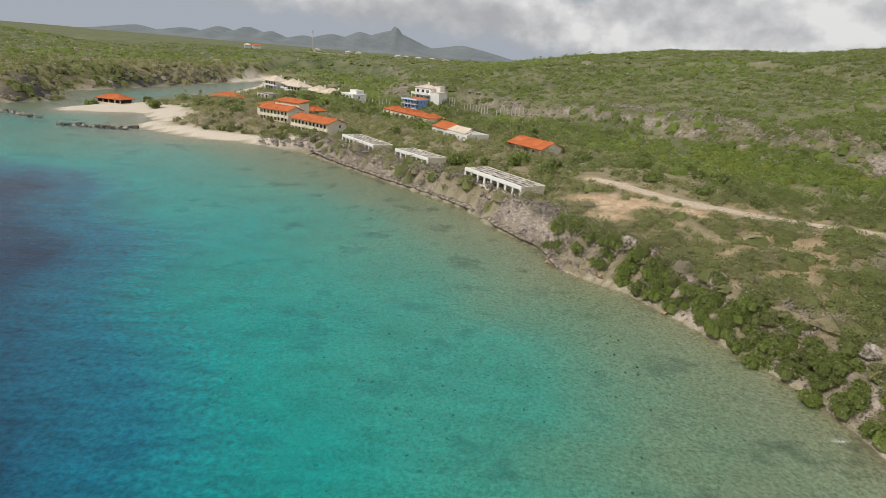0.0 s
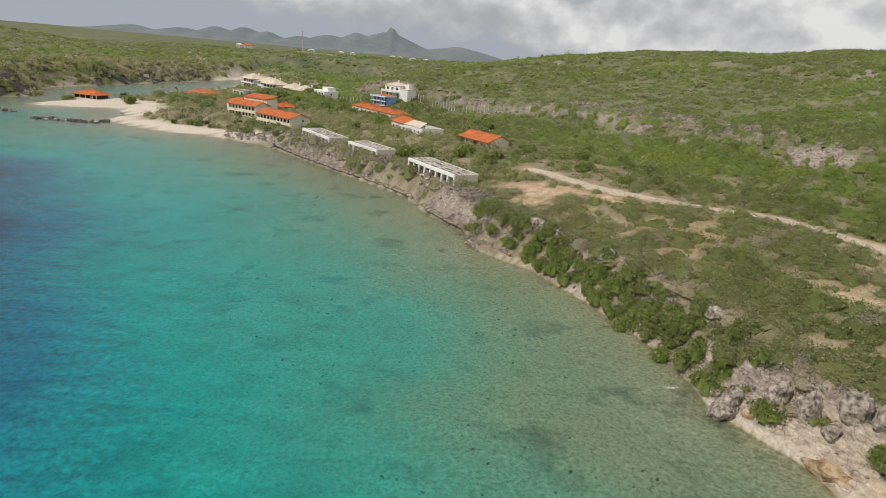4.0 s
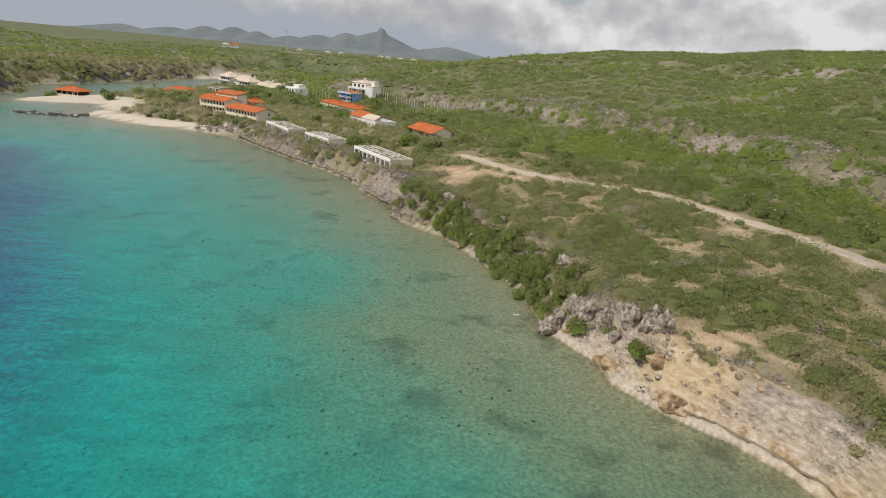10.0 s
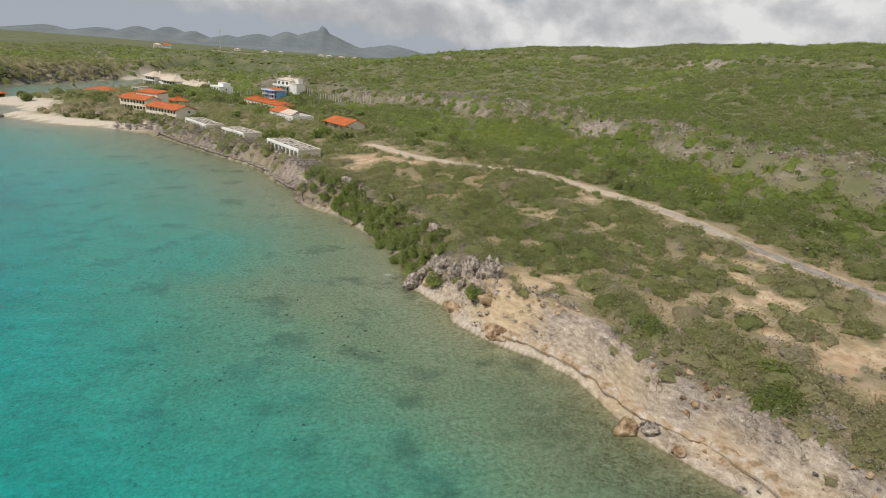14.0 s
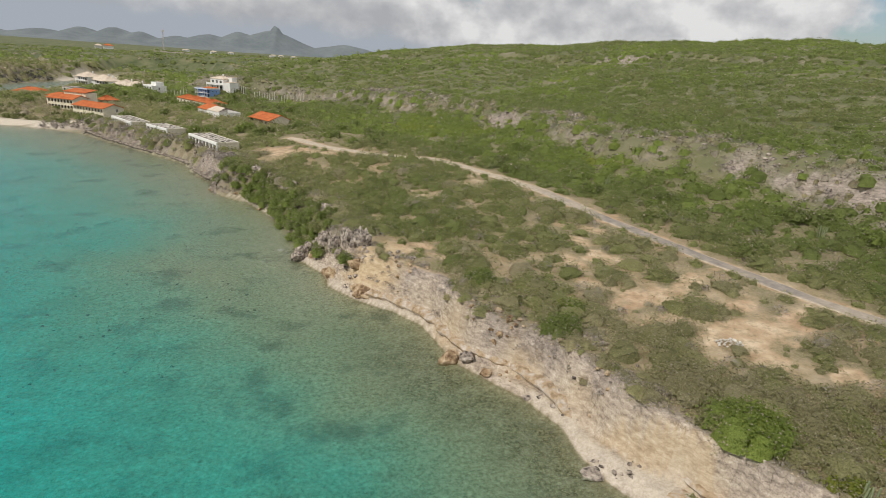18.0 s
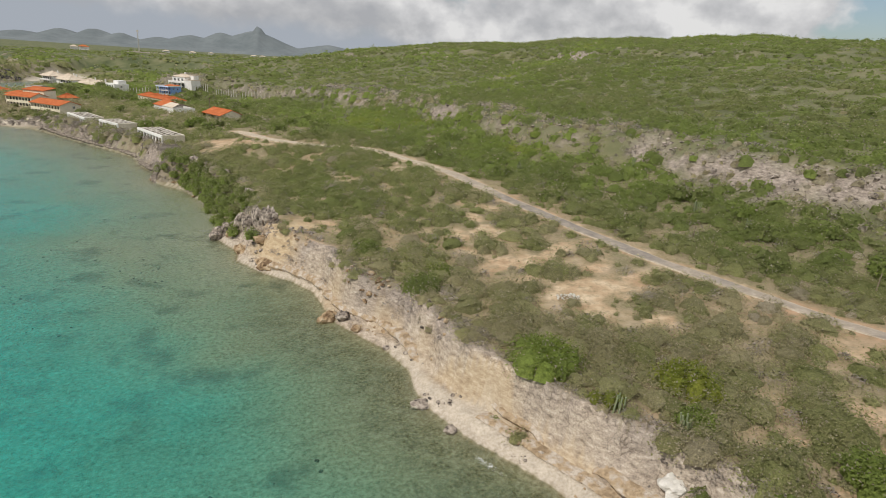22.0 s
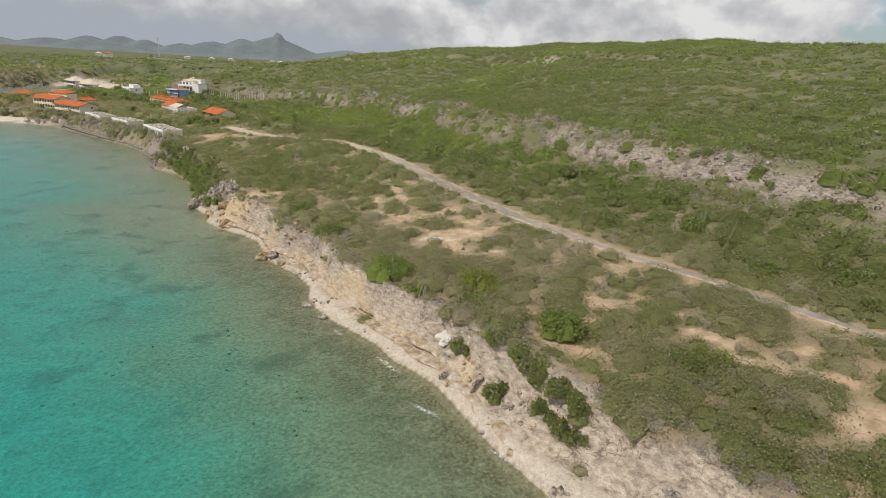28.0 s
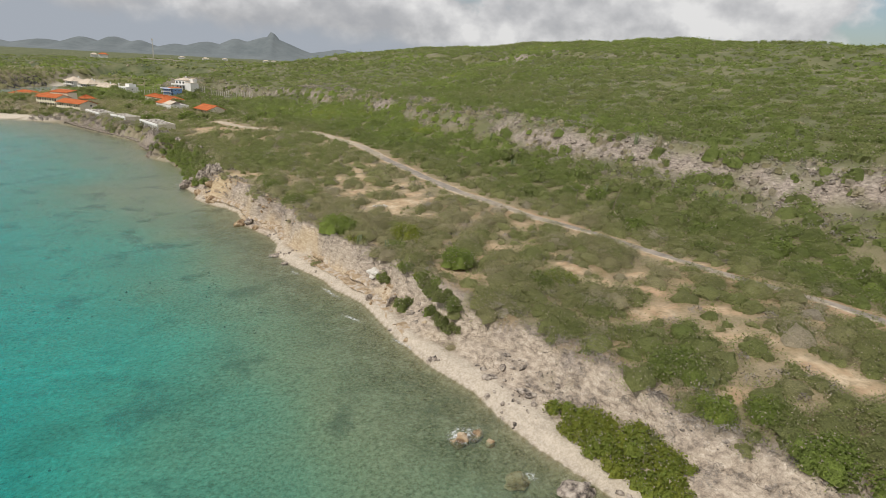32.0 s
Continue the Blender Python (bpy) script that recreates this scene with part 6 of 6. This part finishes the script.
for k, (sx, sy, r) in enumerate(((104.6, -45.4, 1.3), (106.2, -47.4, 1.2), (106.9, -49.2, 1.4), (106.6, -51.2, 1.5), (107.4, -53.0, 1.6), (106.4, -54.6, 1.5), (108.2, -55.4, 1.8), (107.6, -57.2, 1.6), (109.6, -57.8, 1.8), (109.0, -59.8, 1.6), (101.4, -40.8, 1.2), (113.6, -58.8, 1.0), (114.3, -60.8, .9))):
    shrub("slope_bush", sx, sy, r, 1.3, .5 + .06 * (k % 3), "green bush in a strip down the cliff slope", "bush", "bushes down the cliff slope", .15, int(260 * r * r), .15, 80 + k)
for k, (sx, sy, r) in enumerate(((117.4, -80.6, 1.8), (119.0, -83.2, 2.2), (120.8, -86.0, 2.4), (118.2, -86.4, 2.0), (122.2, -89.2, 2.4), (119.8, -89.8, 2.1), (124.0, -92.6, 2.3), (121.4, -93.4, 2.1), (116.6, -83.8, 1.5), (118.4, -82.2, 1.9), (120.2, -84.2, 2.2), (117.6, -84.6, 1.9), (119.8, -87.8, 2.2), (121.9, -87.4, 2.2), (123.4, -90.8, 2.2), (121.0, -91.6, 2.2), (122.8, -94.4, 2.2))):
    shrub("beach_bush", sx, sy, r, 1.7, .94 + .06 * (k % 3) / 2, "dense yellow-green bush at the top of the beach", "bush", "bushes above the gravel beach", .12, 700, .16, 60 + k)
# green thicket under the low cliff
_pts = [(55.0, 44.4), (56.2, 50.0), (59.4, 34.2), (53.6, 53.4), (56.0, 55.6), (53.4, 57.8), (51.2, 61.6), (54.0, 62.4), (51.6, 66.0), (49.4, 69.8), (52.0, 70.6), (48.6, 73.4), (47.0, 77.6), (49.6, 77.0),
        (45.4, 81.0), (44.2, 85.4), (47.2, 84.0), (41.8, 88.6), (40.4, 92.2), (43.6, 91.0), (37.4, 96.0), (40.0, 97.6), (34.6, 99.4), (37.0, 101.6), (32.4, 103.4), (34.6, 106.6), (30.4, 107.4), (32.6, 110.8), (28.6, 112.6)]
for k, (sx, sy) in enumerate(_pts):
    for dx, dy in ((0, 0), (-1.7, -.9), (1.6, 1.2)) if sy > 52 else ((0, 0),):
        low = dx < 0
        shrub("shore_thicket_bush", sx + dx + _rs.uniform(-.4, .4), sy + dy + _rs.uniform(-.5, .5), _rs.uniform(1.7, 2.5), _rs.uniform(1.9, 2.8) * (.85 if low else 1.1), _rs.uniform(.6, .82) - (.25 if dx > 0 and k % 2 else 0),
              "lush green bush under the low cliff by the water", "bush", "green thicket along the shore", .1, 640, .17, 100 + k + int(dx * 100) % 900)
# taller green trees between road and crag
for k in range(46):
    s = k / 45
    yy = -80 + 260 * s + _rs.uniform(-4, 4)
    edge = np.interp(yy, [-100, -40, 5, 58, 100, 125, 200], [178, 146, 124, 105, 90, 60, 30])
    xx = edge + _rs.uniform(6, 34)
    shrub("hillside_tree", float(xx), yy, _rs.uniform(2.0, 3.3), _rs.uniform(2.4, 3.8), _rs.uniform(.56, .76), "spreading green thorn tree below the hillside crag", "tree", "trees between road and crag", .25, 420, .3, 200 + k)
# trees among the old buildings
for k in range(70):
    for _ in range(30):
        xx, yy = _rs.uniform(-110, 45), _rs.uniform(140, 335)
        z0, sd0, u0 = terrain(np.array([xx]), np.array([yy]))
        if 9 < sd0[0] < 95 and free_of_buildings(np.array([xx]), np.array([yy]))[0] and not (sd0[0] < 26 and yy > 225):
            break
    shrub("garden_tree", xx, yy, _rs.uniform(1.6, 3.6), _rs.uniform(2.4, 4.6), _rs.uniform(.5, .8), "green garden tree among the abandoned buildings", "tree", "trees among the buildings", .3, 260, .45, 300 + k)
for k in range(34):
    for _ in range(40):
        xx, yy = _rs.uniform(-84, -36), _rs.uniform(205, 258)
        z0, sd0, u0 = terrain(np.array([xx]), np.array([yy]))
        if np.interp(yy, [205, 222, 245, 258], [2, 6, 12, 15]) < sd0[0] < np.interp(yy, [205, 222, 245, 258], [12, 16, 26, 30]) and free_of_buildings(np.array([xx]), np.array([yy]))[0]:
            break
    shrub("slope_shrub", xx, yy, _rs.uniform(1.2, 2.3), _rs.uniform(1.3, 2.4), _rs.uniform(.45, .75), "dark green shrub on the dry slope above the beach", "bush", "shrubs above the beach", .2, 220, .3, 800 + k)
shrub("beach_tree", -128, 284, 3.4, 4.0, .6, "low spreading tree on the beach sand", "tree", trunk=.3, count=300, leaf=.5, seed=400)
shrub("beach_tree", -157, 284, 3.0, 3.0, .7, "low spreading tree beside the beach house", "tree", trunk=.3, count=300, leaf=.5, seed=401)
shrub("beach_tree", -138, 300, 2.6, 3.2, .55, "low spreading tree beside the beach house", "tree", trunk=.3, count=300, leaf=.5, seed=402)


def cactus(x, y, n, h, seed):
    rs = random.Random(seed)
    ob = base("column_cactus", x, y, 0, "grey-green column cactus with upright stems", "cactus", "column cacti in the scrub")
    for k in range(n):
        a, r = k * 2.4, .15 + .5 * (k / n)
        hh = h * rs.uniform(.55, 1.0)
        bm = bmesh.new()
        bmesh.ops.create_cone(bm, cap_ends=True, segments=10, radius1=.11, radius2=.085, depth=hh, matrix=Matrix.Translation((0, 0, hh / 2)))
        for v in bm.verts:
            ang = math.atan2(v.co.y, v.co.x)
            f = 1.0 + .16 * math.cos(ang * 5)
            v.co.x, v.co.y = v.co.x * f, v.co.y * f
        bmesh.ops.transform(bm, matrix=Matrix.Translation((math.cos(a) * r, math.sin(a) * r, -.1)) @ Matrix.Rotation(rs.uniform(-.16, .16), 4, "X") @ Matrix.Rotation(rs.uniform(-.16, .16), 4, "Y"), verts=bm.verts)
        part("stem", bm, M_CACTUS, ob)


for k, (cx, cy, n, h) in enumerate(((145.4, 52.0, 9, 3.4), (144.6, 25.0, 7, 2.8), (147.4, 13.8, 7, 3.0), (173.6, 10.4, 8, 3.4), (102.4, -34.4, 8, 2.0), (97.6, -30.6, 6, 2.0), (120.4, 62.0, 6, 3.0), (158, -6, 6, 3.0), (176, -22, 6, 3.0),
                                (132.5, -84.5, 5, 1.6), (110, 95, 6, 3.2), (96, 130, 6, 3.2))):
    cactus(cx, cy, n, h, 500 + k)


# ---- poles, mast, rubble, breakwaters, foam, far houses ----
def pole(x, y, length, lean, way, label, arms=False, r=.09):
    ob = base("wooden_pole", x, y, way, label, "pole")
    bm = bmesh.new()
    bmesh.ops.create_cone(bm, cap_ends=True, segments=10, radius1=r * 1.2, radius2=r * .8, depth=length + .6, matrix=Matrix.Rotation(radians(lean), 4, "Y") @ Matrix.Translation((0, 0, length / 2 - .3)))
    part("shaft", bm, M_WOOD, ob)
    if arms:
        part("crossarm", box_bm(.12, 1.8, .12, (math.sin(radians(lean)) * length * .94, 0, math.cos(radians(lean)) * length * .92)), M_WOOD, ob)
    return ob


pole(152, -21, 6.8, 14, -12, "leaning weathered wooden pole beside the road")
pole(134, 11, 3.4, 6, 0, "short weathered wooden stake in the scrub")
pole(97, 119, 6.0, 22, 0, "leaning weathered wooden pole in the scrub")
pole(98.6, 119.4, 5.0, 8, 40, "thin wooden pole standing in the scrub")
pole(148, -12, 3.5, 3, 0, "short dark wooden post in the scrub")
pole(29, 197, 7.0, 0, -50, "old wooden utility pole with a crossarm", True, .13)


def radio_mast(x, y, h):
    ob = base("radio_mast", x, y, 0, "tall thin grey lattice radio mast on a far hill", "mast")
    w = .7
    for sx in (-1, 1):
        for sy in (-1, 1):
            part("leg", twig_bm([((sx * w, sy * w, -1), (sx * w * .5, sy * w * .5, h), .16, .12)], None), M_PALE, ob)
    n = 9
    for k in range(n):
        z0, z1 = h * k / n, h * (k + 1) / n
        a, b = w * (1 - .5 * k / n), w * (1 - .5 * (k + 1) / n)
        part("brace", twig_bm([((-a, -a, z0), (b, -b, z1), .07, .07), ((a, a, z0), (-b, b, z1), .07, .07), ((a, -a, z0), (b, b, z1), .07, .07), ((-a, a, z0), (-b, -b, z1), .07, .07)], None), M_PALE, ob)
    part("antenna_head", box_bm(2.2, 2.2, 3.0, (0, 0, h - 3)), M_PALE, ob)


radio_mast(-178, 940, 36)

pile = base("rubble_pile", 103.8, -5.6, 0, "heap of pale broken rubble on bare earth", "rubble")
for k in range(26):
    a, r = k * 2.4, .25 * math.sqrt(k)
    sz = _rs.uniform(.14, .34)
    bm = rock_bm(700 + k, sz, (1.2, .9, .7), 1)
    bmesh.ops.transform(bm, matrix=Matrix.Translation((math.cos(a) * r * 1.4, math.sin(a) * r, sz * .4 + max(0, .35 - r * .2))), verts=bm.verts)
    part("stone", bm, M_PALE, pile)


def breakwater(x0, y0, x1, y1, n, seed):
    rs = random.Random(seed)
    ob = base("breakwater", (x0 + x1) / 2, (y0 + y1) / 2, math.degrees(math.atan2(y1 - y0, x1 - x0)), "low breakwater of dark boulders off the beach", "breakwater", "beach breakwaters", 0)
    L = math.hypot(x1 - x0, y1 - y0)
    for k in range(n):
        sz = rs.uniform(.6, 1.15)
        bm = rock_bm(seed + k, sz, (1.2, 1.0, .8), 2)
        bmesh.ops.transform(bm, matrix=Matrix.Translation((-L / 2 + L * (k // 2 + rs.uniform(.1, .9)) / (n / 2), rs.uniform(-1.2, 1.2), rs.uniform(-.3, .3))) @ Matrix.Rotation(rs.uniform(0, 6), 4, "Z"), verts=bm.verts)
        part("stone", bm, M_DARKROCK if rs.random() < .6 else M_ROCK, ob)


breakwater(-138, 226, -113, 228, 46, 900)
breakwater(-175, 249, -152, 238, 40, 1000)


def far_house(x, y, w, roof, label):
    ob = base("far_house", x, y, 20, label, "building", "distant houses")
    part("wall", wall_bm(-w / 2, -w / 3, w / 2, -w / 3, -2, 6, .4, [(w * .15, w * .3, 2, 4), (w * .55, w * .75, 2, 4)]), M_WHITE, ob)
    part("wall", box_bm(w, w * .62, 8, (0, .2, -2)), M_WHITE, ob)
    hip_roof(ob, -w / 2, w / 2, -w / 3, w / 3, 6, 3, roof, 1.0, 4)


for hx, hy, w, orange in ((-330, 1180, 16, 1), (-350, 1190, 12, 0), (-118, 2300, 22, 0), (-90, 2330, 20, 0), (-40, 2250, 22, 0), (10, 2280, 20, 0), (60, 2240, 24, 0), (-420, 2300, 22, 0), (-205, 1550, 14, 0), (-260, 2250, 18, 0), (95, 2260, 18, 1)):
    far_house(hx, hy, w, M_TILE if orange else M_PALETILE, "distant orange-roofed house on a green hill" if orange else "distant white house on the plain")


def foam(x, y, L, W, turn, seed):
    """Broken surf lying on the water."""
    rs = np.random.RandomState(seed)
    xs_, ys_ = np.linspace(-L / 2, L / 2, 40), np.linspace(-W / 2, W / 2, 10)
    X, Y = np.meshgrid(xs_, ys_)
    c, s = math.cos(radians(turn)), math.sin(radians(turn))
    px, py = x + X * c - Y * s, y + X * s + Y * c
    fade = smooth(1.0, .4, np.hypot(X / (L / 2), Y / (W / 2)) + fbm(px, py, 1.2, 3) * .6)
    z = .03 + .12 * fade
    co = np.stack([px, py, z], -1).reshape(-1, 3)
    i = np.arange(9 * 40).reshape(9, 40)[:, :-1].ravel()
    return tagged(array_mesh("surf", co, np.stack([i, i + 1, i + 41, i + 40], 1), M_FOAM, {"foam": fade.ravel()}, True), "white broken surf on the water beside rocks", "surf", kind="stuff")


for k, (fx, fy, L, W, turn) in enumerate(((106, -81, 4.5, 3.6, 0), (92.2, -38.6, 7, 1.0, -58), (95.4, -49.5, 6, 1.0, -50), (102.6, -59.4, 6, 1.0, -55), (111.2, -88.5, 3, 1.6, -60), (28.6, 100.2, 7, 1.0, -40), (57, 44.6, 2.6, .9, -50),
                                         (86.2, -29.0, 5, .8, -58), (47.6, 52.4, 3, .9, 10))):
    foam(fx, fy, L, W, turn, 50 + k)
